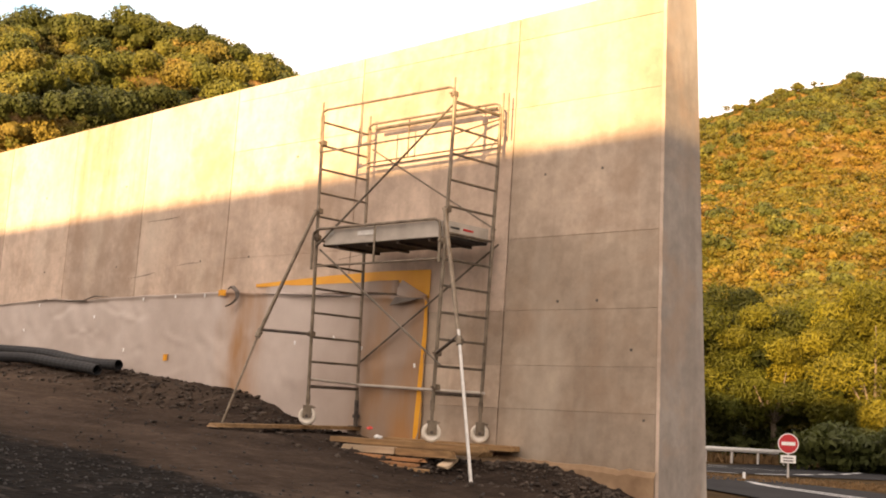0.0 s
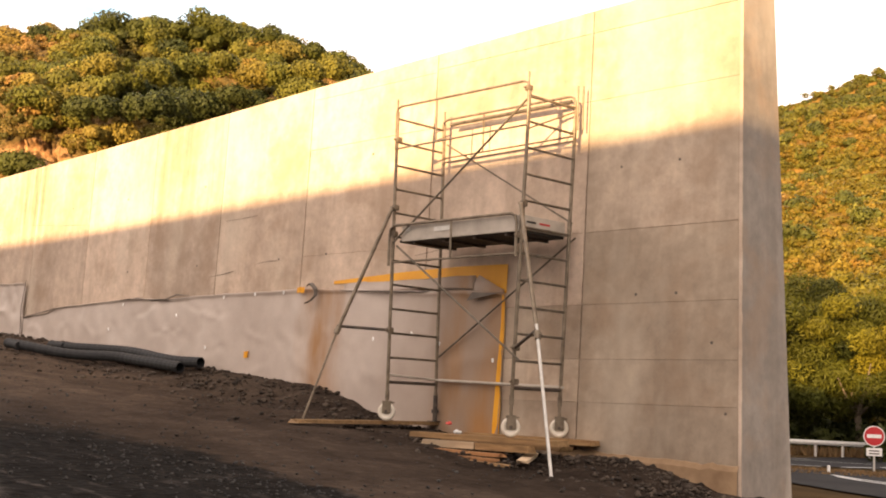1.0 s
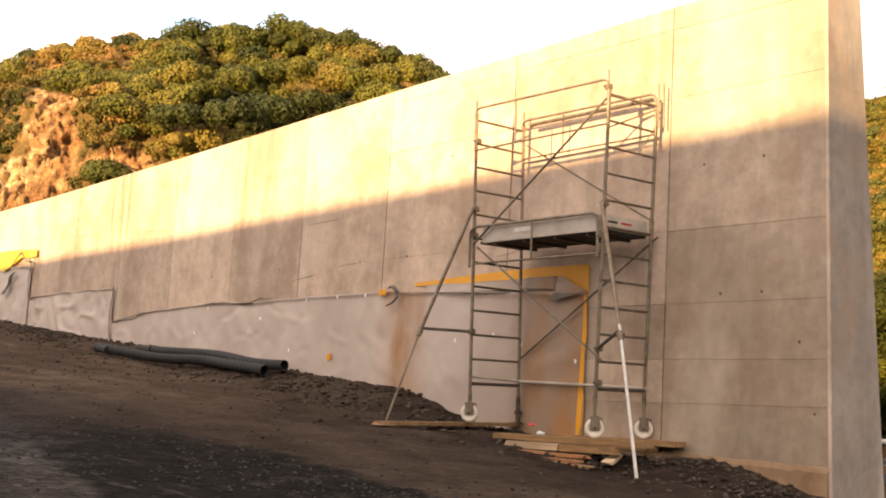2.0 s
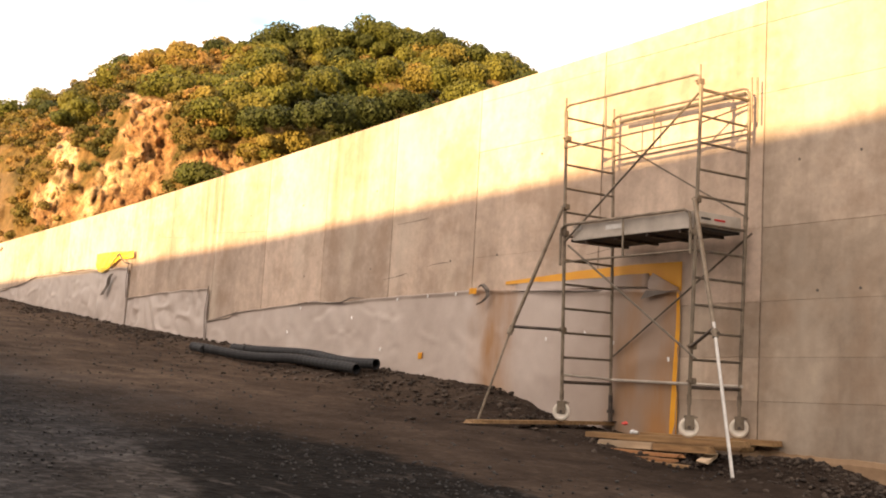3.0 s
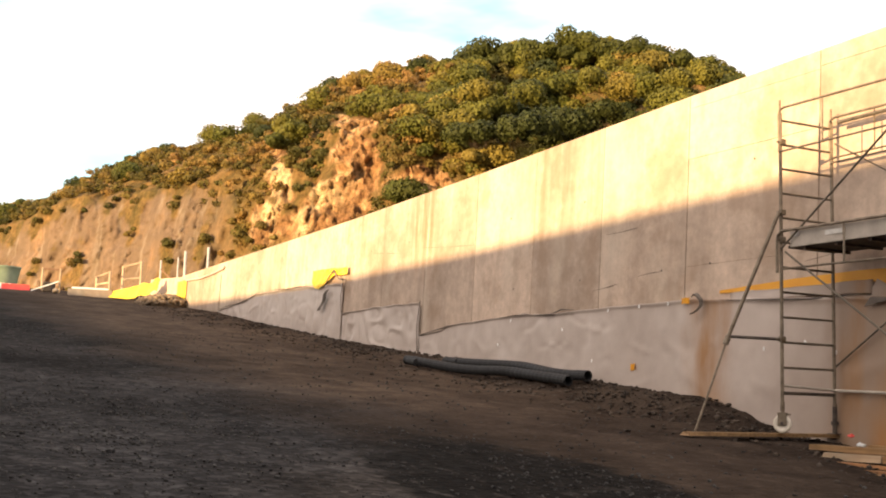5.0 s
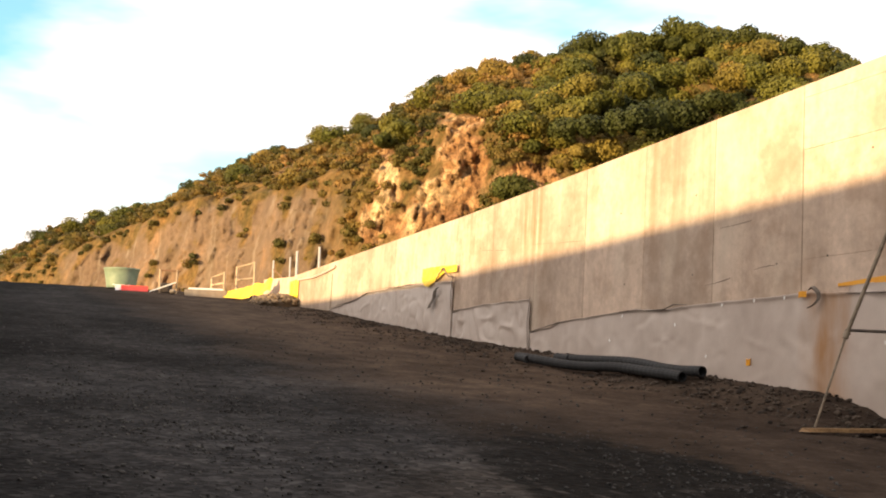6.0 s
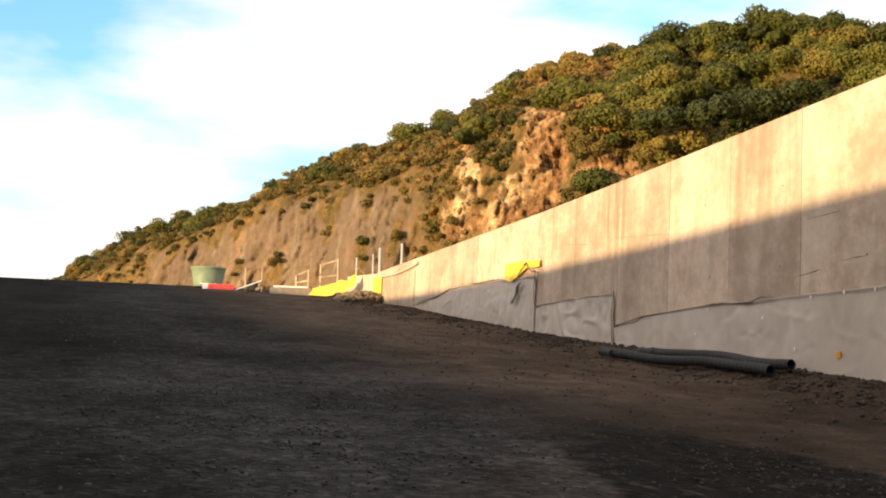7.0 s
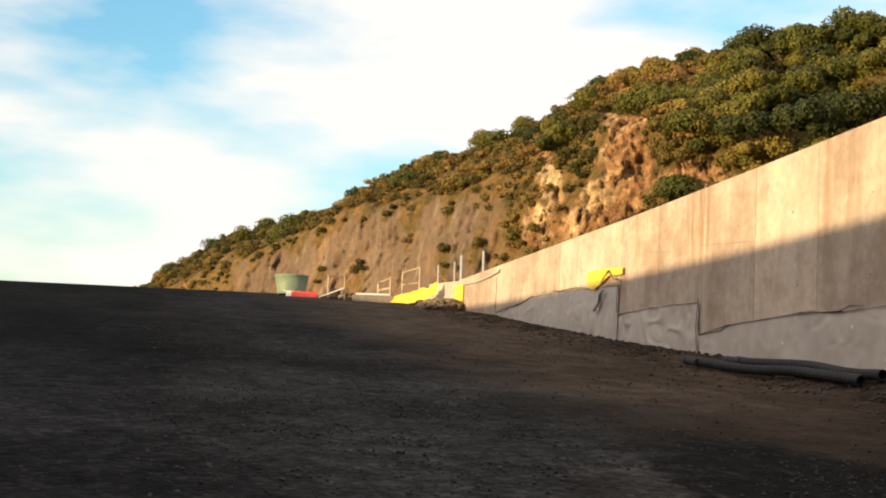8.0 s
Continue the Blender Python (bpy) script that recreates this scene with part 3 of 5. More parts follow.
end_bm = bmesh.new()
pts = []
for z in (-0.5, 5.96):
    pts.append([end_bm.verts.new(p) for p in ((end_x(z), face_y(z) + 0.018, z), (end_x(z), back_y(z), z), (end_x(z) - 0.03, back_y(z), z), (end_x(z) - 0.03, face_y(z) + 0.018, z))])
for k in range(4):
    end_bm.faces.new((pts[0][k], pts[0][(k + 1) % 4], pts[1][(k + 1) % 4], pts[1][k]))
end_bm.faces.new(pts[1])
cham = bmesh.new()
rows_c = []
for i in range(60):
    z = -0.4 + (5.965 + 0.4) * i / 59
    nick = 0.004 * noise.noise((0, 0, z * 9)) + 0.006 * max(0.0, noise.noise((3, 0, z * 4)) - 0.35)
    rows_c.append([cham.verts.new(p) for p in ((end_x(z) - 0.03, face_y(z) + 0.004, z), (end_x(z) - 0.024, face_y(z) - 0.003 + nick, z), (end_x(z) + 0.001 - nick, face_y(z) + 0.02, z), (end_x(z) - 0.004, face_y(z) + 0.03, z))])
for r0, r1 in zip(rows_c, rows_c[1:]):
    for k in range(3):
        cham.faces.new((r0[k], r0[k + 1], r1[k + 1], r1[k]))
part("chamfer", cham, CONCRETE, wall, "pale chipped chamfer at the wall's corner")
# the end face has its shade in the concrete's colour
part("end_face", end_bm, CONCRETE_END, wall, "end face of the wall in a shaded grey tone, wider at its foot")

for hu, hz in ((13.88, 3.393), (12.83, 3.41), (7.65, 2.69), (7.156, 4.08), (15.9, 4.635), (6.71, 2.18), (6.53, 1.49), (15.95, 3.40), (18.0, 3.4),
               (7.15, 2.69), (7.9, 4.08), (20.1, 4.64), (18.2, 4.64), (24.2, 4.62), (12.0, 4.7), (9.2, 3.41), (22.3, 4.63)):
    hb = bmesh.new()
    tube(hb, (-hu, face_y(hz) - 0.008, hz), (-hu, face_y(hz) + 0.02, hz), 0.016, 8, 0.011)
    part("tie_hole", hb, HOLE, wall)

# short open seams left by the shuttering
for (u0, z0), (u1, z1) in (((15.61, 3.207), (14.94, 3.273)), ((14.43, 3.352), (13.92, 3.385)), ((21.62, 4.447), (19.47, 4.29)), ((24.13, 4.565), (22.8, 4.443)), ((15.27, 4.04), (14.47, 4.068)), ((11.06, 3.289), (10.18, 3.386))):
    hb = bmesh.new()
    bent(hb, [(-u0 - (u1 - u0) * q, face_y(z0) - 0.004 + 0.003 * math.sin(q * 5), z0 + (z1 - z0) * q + 0.012 * noise.noise((q * 6, u0, 0))) for q in (0, 0.25, 0.5, 0.75, 1)], [0.002, 0.005, 0.004, 0.005, 0.002], 6)
    part("shutter_seam", hb, HOLE, wall, "short dark seam in the concrete")

ft = bmesh.new()
rows_f = []
for i in range(40):
    x = WALL_R + 0.05 - 2.36 * i / 39
    zt = 1.0 + 0.045 * (i / 39) + 0.03 * noise.noise((x * 3, 0, 0)) + 0.02 * noise.noise((x * 11, 1, 0))
    rows_f.append([ft.verts.new((x, face_y(z) - o, z)) for z, o in ((-0.3, 0.05), (zt - 0.05, 0.045), (zt, 0.025), (zt + 0.004, -0.004))])
for r0, r1 in zip(rows_f, rows_f[1:]):
    for k in range(3):
        ft.faces.new((r0[k], r0[k + 1], r1[k + 1], r1[k]))
part("footing", ft, FOOTING, wall, "earth-stained ragged concrete footing")


# ---------------------------------------------------------------- felt sheets
def hung_sheet(name, x0, x1, top, bottom, label, gap=0.035, wrinkle=0.022, material=None, seed=0.0, curl=0.05, crease=0.25):
    """A sheet against the wall: top(x), bottom(x) in height, with folds, its upper hem rolled forward."""
    nx, nz = max(8, int(abs(x1 - x0) / 0.07)), 34
    xs = np.linspace(x0, x1, nx)
    V = np.zeros((nx, nz, 3))
    for i, x in enumerate(xs):
        t, b = top(x), bottom(x)
        for j in range(nz):
            s = j / (nz - 1)
            z = b + (t - b) * s
            w = wrinkle * (noise.noise((x * 1.9 + seed, z * 0.9, seed)) + 0.6 * noise.noise((x * 5.0 + z * 1.5, z * 1.7, seed + 4)) + crease * max(0.0, 1 - 6 * abs(noise.noise((x * 1.1 + z * 0.8, z * 1.6 - x * 0.5, seed + 8)))))
            y = face_y(z) - gap - abs(w) * 1.6
            if s > 0.965:
                y -= curl * ((s - 0.965) / 0.035) * (0.5 + 0.8 * abs(noise.noise((x * 1.4, seed, 1))))
                z -= 0.01 * (s - 0.965) / 0.035
            V[i, j] = (x, y, z)
    ob = mesh_arrays(name, V.reshape(-1, 3), grid_faces(nx, nz), material or SHEET, True)
    mod = ob.modifiers.new("thickness", "SOLIDIFY")
    mod.thickness = 0.006
    return tagged(ob, label, "sheet")


def line(*pts):
    us = [-p[0] for p in pts]
    return lambda x: float(np.interp(-x, us, [p[1] for p in pts])) + 0.02 * noise.noise((x * 1.7, 0, 2))


def foot(x):
    return float(ground_z(x, 10.2)) - 0.12


hung_sheet("protective_sheet", -21.5, -9.47, line((-9.4, 2.78), (-10.1, 2.81), (-13.1, 2.95), (-16.2, 2.93), (-16.6, 2.90), (-17.5, 2.95), (-18.6, 2.92), (-20.3, 2.86), (-20.5, 2.78), (-21.5, 2.72)), foot,
           "long grey felt sheet stained with rust over the wall's foot", wrinkle=0.018, seed=1.0, crease=0.3)
hung_sheet("protective_sheet", -25.55, -21.54, line((-21.5, 3.36), (-23.5, 3.38), (-25.5, 3.33)), foot,
           "crumpled grey plastic sheet taped over the wall's foot", wrinkle=0.03, seed=5.0, crease=0.5)
hung_sheet("protective_sheet", -35.3, -25.6, line((-25.6, 4.02), (-27.5, 4.07), (-29.6, 4.13), (-31.75, 4.14), (-33.0, 3.98), (-35.3, 3.86)), foot,
           "pale grey felt sheet with a wavy hem on the wall", seed=9.0)

# yellow backing that shows where the felt's hem has dropped
yb = bmesh.new()
yv = [yb.verts.new((-u, face_y(z) - 0.02, z)) for u, z in ((9.47, 2.76), (9.47, 3.10), (10.2, 3.11), (11.2, 3.09), (12.6, 3.03), (12.6, 2.99), (11.2, 2.97), (10.0, 2.98))]
yb.faces.new(yv)
yo = solid("yellow_membrane", yb, YELLOW, "orange-yellow membrane showing above the dropped felt sheet", "membrane")
yo.modifiers.new("thickness", "SOLIDIFY").thickness = 0.004
yb = bmesh.new()
yv = []
for k in range(13):
    z = 1.15 + k * (2.76 - 1.15) / 12
    wob = 0.02 * noise.noise((0, 0, z * 4))
    yv.append([yb.verts.new((-9.47 + 0.008 * math.sin(k * 0.9), face_y(z) - 0.03 + wob, z)), yb.verts.new((-9.50 - 0.055 * max(0.0, 1 - (z - 1.1) / 1.3), face_y(z) - 0.055 + wob, z))])
for a, b in zip(yv, yv[1:]):
    yb.faces.new((a[0], a[1], b[1], b[0]))
yo = solid("yellow_membrane", yb, YELLOW, "upright strip of yellow membrane at the felt sheet's edge", "membrane")
yo.modifiers.new("thickness", "SOLIDIFY").thickness = 0.004
hung_sheet("fallen_flap", -12.35, -9.95, line((-9.95, 2.99), (-12.35, 2.985)), line((-9.95, 2.83), (-12.35, 2.90)), "grey felt flap folded down below the yellow membrane", 0.05, 0.01, seed=3.0, curl=0.0)
for corner, mt, lab in ((((9.46, 2.79, 0.06), (9.70, 2.90, 0.055), (9.89, 2.99, 0.05), (9.95, 2.90, 0.06), (9.94, 2.80, 0.075), (9.70, 2.775, 0.085)), SHEET, "turned-over corner of grey felt by the yellow membrane"),
                        (((9.50, 2.762, 0.09), (9.72, 2.768, 0.10), (9.94, 2.785, 0.10), (10.0, 2.68, 0.13), (9.80, 2.715, 0.12)), HEM, "dark underside of the turned-over felt corner")):
    fb = bmesh.new()
    fb.faces.new([fb.verts.new((-u, face_y(z) - o, z)) for u, z, o in corner])
    solid("fallen_flap", fb, mt, lab, "sheet").modifiers.new("thickness", "SOLIDIFY").thickness = 0.005


def yellow_patch(u0, u1, z0, z1, mat, label, off=0.05, cut=0.0):
    bm = bmesh.new()
    n = 7
    rows_p = [[bm.verts.new((-(u0 + (u1 - u0) * i / n), face_y(z) - off - 0.02 * math.sin(i * 1.3 + z), z + cut * (1 - i / n) * (z1 - z) / (z1 - z0) + 0.02 * noise.noise((i * 0.8, z * 3, u0)))) for i in range(n + 1)] for z in np.linspace(z0, z1, 5)]
    for r0, r1 in zip(rows_p, rows_p[1:]):
        for k in range(n):
            bm.faces.new((r0[k], r0[k + 1], r1[k + 1], r1[k]))
    ob = solid("yellow_patch", bm, mat, label, "membrane")
    ob.modifiers.new("thickness", "SOLIDIFY").thickness = 0.005
    return ob


yellow_patch(13.10, 13.28, 2.88, 2.96, YELLOW, "small yellow patch at the felt sheet's hem", 0.11)
yellow_patch(14.36, 14.48, 2.00, 2.09, YELLOW, "small yellow spot on the grey felt")
film_top, film_low = line((-25.30, 4.36), (-27.45, 4.44)), line((-25.30, 4.20), (-26.10, 4.22), (-26.35, 4.14), (-27.0, 3.96), (-27.3, 4.02), (-27.45, 4.14))
fb = bmesh.new()
rows_p = []
for x in np.linspace(-27.45, -25.30, 26):
    lo, hi = film_low(x), film_top(x)
    rows_p.append([fb.verts.new((x, face_y(lo) - 0.09 - 0.03 * abs(noise.noise((x * 3, q * 2, 5))), lo + (hi - lo) * q)) for q in (0, 0.25, 0.5, 0.75, 1)])
for r0, r1 in zip(rows_p, rows_p[1:]):
    for k in range(4):
        fb.faces.new((r0[k], r1[k], r1[k + 1], r0[k + 1]))
solid("yellow_patch", fb, YELLOW_FILM, "bright yellow film folded over the felt sheet's hem", "membrane").modifiers.new("thickness", "SOLIDIFY").thickness = 0.005
for pts_h, rad in ((((26.15, 4.30), (26.02, 4.34), (25.88, 4.22), (25.68, 4.12), (25.45, 4.08)), 0.016), (((26.0, 4.33), (26.3, 4.22), (26.5, 4.05)), 0.012)):
    tb = bmesh.new()
    bent(tb, [(-u, face_y(z) - 0.13, z) for u, z in pts_h], rad, 6)
    solid("loose_cord", tb, HEM, "loose dark cord looped over the yellow film", "cord", group="cords over the yellow film")
yellow_patch(39.15, 40.1, 4.1, 5.05, YELLOW_FILM, "yellow film wrapped round the wall's low end", 0.06)

# dark strips stand in for the shadow gaps where the hem curls and sags
for pts_h in (((16.0, 2.95), (16.35, 2.955), (16.6, 2.91), (17.1, 2.905), (17.5, 2.94), (18.0, 2.935)), ((20.2, 2.86), (20.45, 2.80), (21.0, 2.76), (21.45, 2.72)),
              ((10.1, 2.83), (10.9, 2.83), (11.6, 2.86), (12.4, 2.90)), ((27.6, 4.08), (28.4, 4.13), (29.3, 4.11), (30.2, 4.15)), ((31.6, 4.13), (32.3, 4.05), (33.2, 3.97), (34.3, 3.93), (35.1, 3.87))):
    tb = bmesh.new()
    bent(tb, [(-u, face_y(z) - 0.075 - 0.02 * math.sin(u * 5), z + 0.012 * math.sin(u * 9)) for u, z in pts_h], [0.004] + [0.011] * (len(pts_h) - 2) + [0.004], 6)
    solid("hem_shadow", tb, HEM, "dark strip for the shadow gap along the felt sheet's upper edge", "sheet edge", group="folded hems on the felt sheets")

# the torn hem hangs down in two places
for way, wide, mt, lab in ((((13.02, 2.97), (12.93, 3.0), (12.86, 2.93), (12.87, 2.83), (12.93, 2.76), (13.02, 2.73)), 0.035, HEM, "torn dark strip curling off the felt's hem"),
                           (((26.35, 3.90), (26.5, 3.78), (26.66, 3.60), (26.80, 3.44)), 0.11, HEM, "grimy folded strip hanging from the felt's hem")):
    cb = bmesh.new()
    curl_rows = []
    for k in range(13):
        q = k / 12 * (len(way) - 1)
        u, z = np.interp(q, range(len(way)), [p[0] for p in way]), np.interp(q, range(len(way)), [p[1] for p in way])
        curl_rows.append([cb.verts.new((-u + w * wide, face_y(z) - 0.12 - 0.03 * (w == 0) - 0.02 * math.sin(k * 0.7), z + 0.01 * w)) for w in (-1, 0, 1)])
    for r0, r1 in zip(curl_rows, curl_rows[1:]):
        for k in range(2):
            cb.faces.new((r0[k], r0[k + 1], r1[k + 1], r1[k]))
    solid("torn_strip", cb, mt, lab, "sheet").modifiers.new("thickness", "SOLIDIFY").thickness = 0.006

for cu, cz in ((14.27, 2.90), (15.04, 2.88), (16.28, 2.64), (15.42, 2.14), (11.66, 2.245), (10.95, 2.31), (10.46, 2.18), (9.57, 1.985), (17.9, 2.85), (13.6, 2.9), (18.3, 2.45)):
    tb = bmesh.new()
    box(tb, -0.015, 0.015, -0.006, 0.006, -0.025, 0.025, 0.004, pose(-cu, face_y(cz) - 0.085, cz, 0, random.uniform(-35, 35), 0))
    solid("fixing_tab", tb, WHITE, "small white fixing tab nailed through the felt sheet", "fixing", group="fixing tabs on the felt")
for cu0, cz0, cu1, cz1 in ((21.52, 2.40, 21.52, 3.40), (25.58, 3.35, 25.58, 4.12)):
    tb = bmesh.new()
    bent(tb, [(-cu0, face_y(cz0) - 0.07, cz0), (-(cu0 + cu1) / 2 - 0.02, face_y(cz0) - 0.08, (cz0 + cz1) / 2), (-cu1, face_y(cz1) - 0.06, cz1)], 0.007, 6)
    solid("sheet_edge_roll", tb, DARK_STEEL, "dark rolled edge where two felt sheets meet", "sheet edge")


# ---------------------------------------------------------------- scaffold tower
tower = thing("scaffold_tower", "weathered steel mobile scaffold tower with one platform beside the wall", "scaffold", at=(-9.15, 9.5, 1.17))
O = Vector((-9.15, 9.5, 1.17))
XL, XR, YF, YB = -10.10 + 9.15, -8.21 + 9.15, 9.12 - 9.5, 9.87 - 9.5
R_POST = 0.0195


def T(x, y, z):
    return (x, y, z - O.z)


def ladder(x, lean, first):
    """One end of the tower: two storeys of frame with welded rungs; parts of their own."""
    for z0, z1, nm in ((1.50, 3.34, "lower_frame"), (3.34, 4.80, "upper_frame")):
        for y in (YF, YB):
            bm = bmesh.new()
            xa, xb = x + lean * (z0 - 1.5), x + lean * (z1 - 1.5)
            tube(bm, T(xa, y, z0), T(xb, y, z1 - (0.05 if nm == "upper_frame" else 0)), R_POST, 12)
            tube(bm, T(xa, y, z0 - 0.01), T(xa + 0.001, y, z0 + 0.09), R_POST * 1.25, 12)
            part("post", bm, GALVA, tower)
    zr = first
    while zr < 4.75:
        bm = bmesh.new()
        xx = x + lean * (zr - 1.5)
        tube(bm, T(xx, YF, zr), T(xx, YB, zr), 0.0135 if zr > 1.8 else 0.018, 10)
        part("rung", bm, DARK_STEEL if zr < 1.8 else DARK_TUBE, tower)
        zr += 0.2715


ladder(XL, -0.012, 1.685)
ladder(XR - 0.04, 0.034, 1.66)
for x, y in ((XL - 0.045, YF), (XR + 0.055, YF), (XR + 0.072 + 0.02, YB), (XR + 0.07 + 0.07, YB + 0.03), (XL - 0.04, YB)):
    bm = bmesh.new()
    tube(bm, T(x, y, 4.42), T(x, y, 4.90), 0.011, 8)
    part("lock_pin", bm, GALVA, tower)

# wheels on adjustable stems
for x, y, spin in ((XL, YF, 36), (XR - 0.04, YF, 52), (XR - 0.04, YB, 44), (XL, YB, 70)):
    up = 0.09 if x == XL else 0.0
    if y == YB and x == XL:
        bm = bmesh.new()
        tube(bm, T(x, y, 1.27), T(x, y, 1.56), 0.026, 10)
        tube(bm, T(x, y, 1.36), T(x, y, 1.40), 0.042, 10)
        box(bm, -0.06, 0.06, -0.06, 0.06, 0, 0.008, 0.002, Matrix.Translation(T(x, y, 1.262)))
        part("base_jack", bm, DARK_STEEL, tower, "dark screw jack on a base plate")
        continue
    caster = part("caster", (lambda b: (tube(b, T(x, y, 1.38 + up), T(x, y, 1.56), 0.017, 10), b)[1])(bmesh.new()), GALVA, tower)
    m = Matrix.Translation(T(x, y, 1.27 + up)) @ pose(0, 0, 0, 0, 0, spin)
    bm = bmesh.new()
    for s in (-1, 1):
        box(bm, -0.045, 0.05, s * 0.028 - 0.003, s * 0.028 + 0.003, -0.02, 0.115, 0.002, m)
    box(bm, -0.05, 0.05, -0.034, 0.034, 0.108, 0.118, 0.003, m)
    box(bm, 0.03, 0.085, -0.02, 0.02, 0.09, 0.106, 0.003, m)
    part("fork", bm, GALVA, caster)
    bm = bmesh.new()
    prof = [(0.03, 0.012), (0.058, 0.014), (0.064, 0.022), (0.083, 0.024), (0.096, 0.018), (0.100, 0.0)]
    prof = prof + [(r, -w) for r, w in prof[-2::-1]]
    rings = [[bm.verts.new(m @ Vector((r * math.cos(6.2832 * k / 24), w, r * math.sin(6.2832 * k / 24)))) for k in range(24)] for r, w in prof]
    for r0, r1 in zip(rings, rings[1:]):
        for k in range(24):
            bm.faces.new((r0[k], r0[(k + 1) % 24], r1[(k + 1) % 24], r1[k]))
    for r in (rings[0], rings[-1]):
        bm.faces.new(r)
    smooth(part("wheel", bm, NYLON, caster, "cream nylon wheel"))
    bm = bmesh.new()
    tube(bm, m @ Vector((0, -0.032, 0)), m @ Vector((0, 0.032, 0)), 0.018, 10)
    part("axle", bm, DARK_STEEL, caster)


def bar(name, a, b, r=0.012, mat=None, label=""):
    bm = bmesh.new()
    tube(bm, T(*a), T(*b), r, 10)
    return part(name, bm, mat or GALVA, tower, label)


# cross braces and rails
bar("brace", (XL, YB + 0.02, 2.0), (XR + 0.09, YB + 0.02, 3.26), 0.011, DARK_TUBE)
bar("brace", (XL + 0.065, YF - 0.02, 3.20), (XR + 0.07, YF - 0.02, 1.93), 0.011, DARK_TUBE)
bar("brace", (XL, YF - 0.02, 3.24), (XR + 0.05, YF - 0.02, 4.60), 0.012, DARK_TUBE)
bar("brace", (XL, YB + 0.02, 4.50), (XR + 0.04, YB + 0.02, 3.42), 0.010, DARK_TUBE)
bar("base_rail", (XL, YB, 1.735), (XR, YB, 1.69), 0.017, ALU)
bar("base_rail", (XL, YF, 1.765), (XL, YB, 1.735), 0.014, ALU)
bar("mid_rail", (XL - 0.02, YF, 3.02), (XR, YF, 3.02), 0.012)
for y, zt, zm in ((YF, 4.80, 4.315), (YB, 4.79, 4.33)):
    bm = bmesh.new()
    r = 0.07
    bent(bm, [T(XL - 0.03, y - 0.02, zm), T(XL - 0.04, y - 0.02, zt - r), T(XL - 0.02, y - 0.02, zt - 0.02), T(XL + 0.04, y - 0.02, zt),
              T(XR, y - 0.02, zt), T(XR + 0.055, y - 0.02, zt - 0.02), T(XR + 0.07, y - 0.02, zt - r), T(XR + 0.07, y - 0.02, zm)], 0.0135, 8)
    part("guard_rail", bm, GALVA, tower)
    bar("guard_mid_rail", (XL - 0.03, y - 0.02, zm), (XR + 0.07, y - 0.02, zm + 0.02), 0.011)
    bar("guard_stay", (XL + 0.62, y - 0.02, zt), (XL + 0.62, y - 0.02, zm), 0.009)
bar("guard_low_rail", (XL, YB - 0.02, 4.28), (XR + 0.07, YB - 0.02, 4.30), 0.010)
bar("guard_board", (XL + 0.12, YB - 0.05, 4.715), (XR + 0.05, YB - 0.05, 4.725), 0.021, DARK_TUBE)
bar("guard_end_rail", (XR + 0.07, YF - 0.02, 4.63), (XR + 0.07, YB, 4.66), 0.012)
bar("guard_end_brace", (XR + 0.07, YF, 4.30), (XR + 0.07, YB, 4.62), 0.009)

# platform with toe boards and the front hoop
plat = bmesh.new()
box(plat, XL + 0.03, XR - 0.02, YF + 0.05, YB - 0.04, 3.245 - O.z, 3.275 - O.z, 0.004)
platform = part("platform", plat, PLY_DARK, tower, "dark plywood deck seen from below")
for k in range(4):
    bm = bmesh.new()
    xk = XL + 0.25 + k * 0.46
    box(bm, xk, xk + 0.04, YF + 0.05, YB - 0.04, 3.218 - O.z, 3.243 - O.z, 0.003)
    part("deck_bearer", bm, DARK_STEEL, platform)
bm = bmesh.new()
box(bm, XL + 0.10, XR - 0.03, YF + 0.015, YF + 0.04, 3.250 - O.z, 3.420 - O.z, 0.004)
toe = part("toe_board", bm, ALU, tower)
for k, (a, b, z) in enumerate(((0.62, 0.86, 3.33), (0.16, 0.24, 3.36))):
    bm = bmesh.new()
    box(bm, XL + a, XL + b, YF + 0.009, YF + 0.013, z - O.z, z + 0.05 - O.z)
    part("worn_sticker", bm, GALVA_BRIGHT, toe, "rubbed grey sticker")
bm = bmesh.new()
box(bm, XL + 0.05, XR - 0.03, YB - 0.03, YB - 0.01, 3.250 - O.z, 3.400 - O.z, 0.004)
part("toe_board", bm, ALU, tower)
bm = bmesh.new()
box(bm, XR - 0.025, XR - 0.004, YF + 0.05, YB - 0.04, 3.270 - O.z, 3.420 - O.z, 0.004)
toe = part("toe_board", bm, ALU, tower)
for y0, y1, mt in ((0.10, 0.24, PLY_DARK), (0.30, 0.46, RED)):
    bm = bmesh.new()
    box(bm, XR - 0.003, XR + 0.001, YF + y0, YF + y1, 3.345 - O.z, 3.365 - O.z)
    part("worn_sticker", bm, mt, toe, "narrow worn sticker")
bm = bmesh.new()
bent(bm, [T(XL - 0.045, YF - 0.035, 2.98), T(XL - 0.045, YF - 0.035, 3.33), T(XL - 0.03, YF - 0.035, 3.395), T(XL + 0.03, YF - 0.035, 3.43), T(XR - 0.10, YF - 0.035, 3.43), T(XR - 0.04, YF - 0.035, 3.40), T(XR - 0.02, YF - 0.035, 3.33), T(XR - 0.02, YF - 0.035, 2.98)], 0.0165, 8)
part("deck_hoop", bm, GALVA, tower)
bar("hoop_stay", (XL + 0.93, YF - 0.035, 3.43), (XL + 0.93, YF - 0.035, 3.02), 0.012)
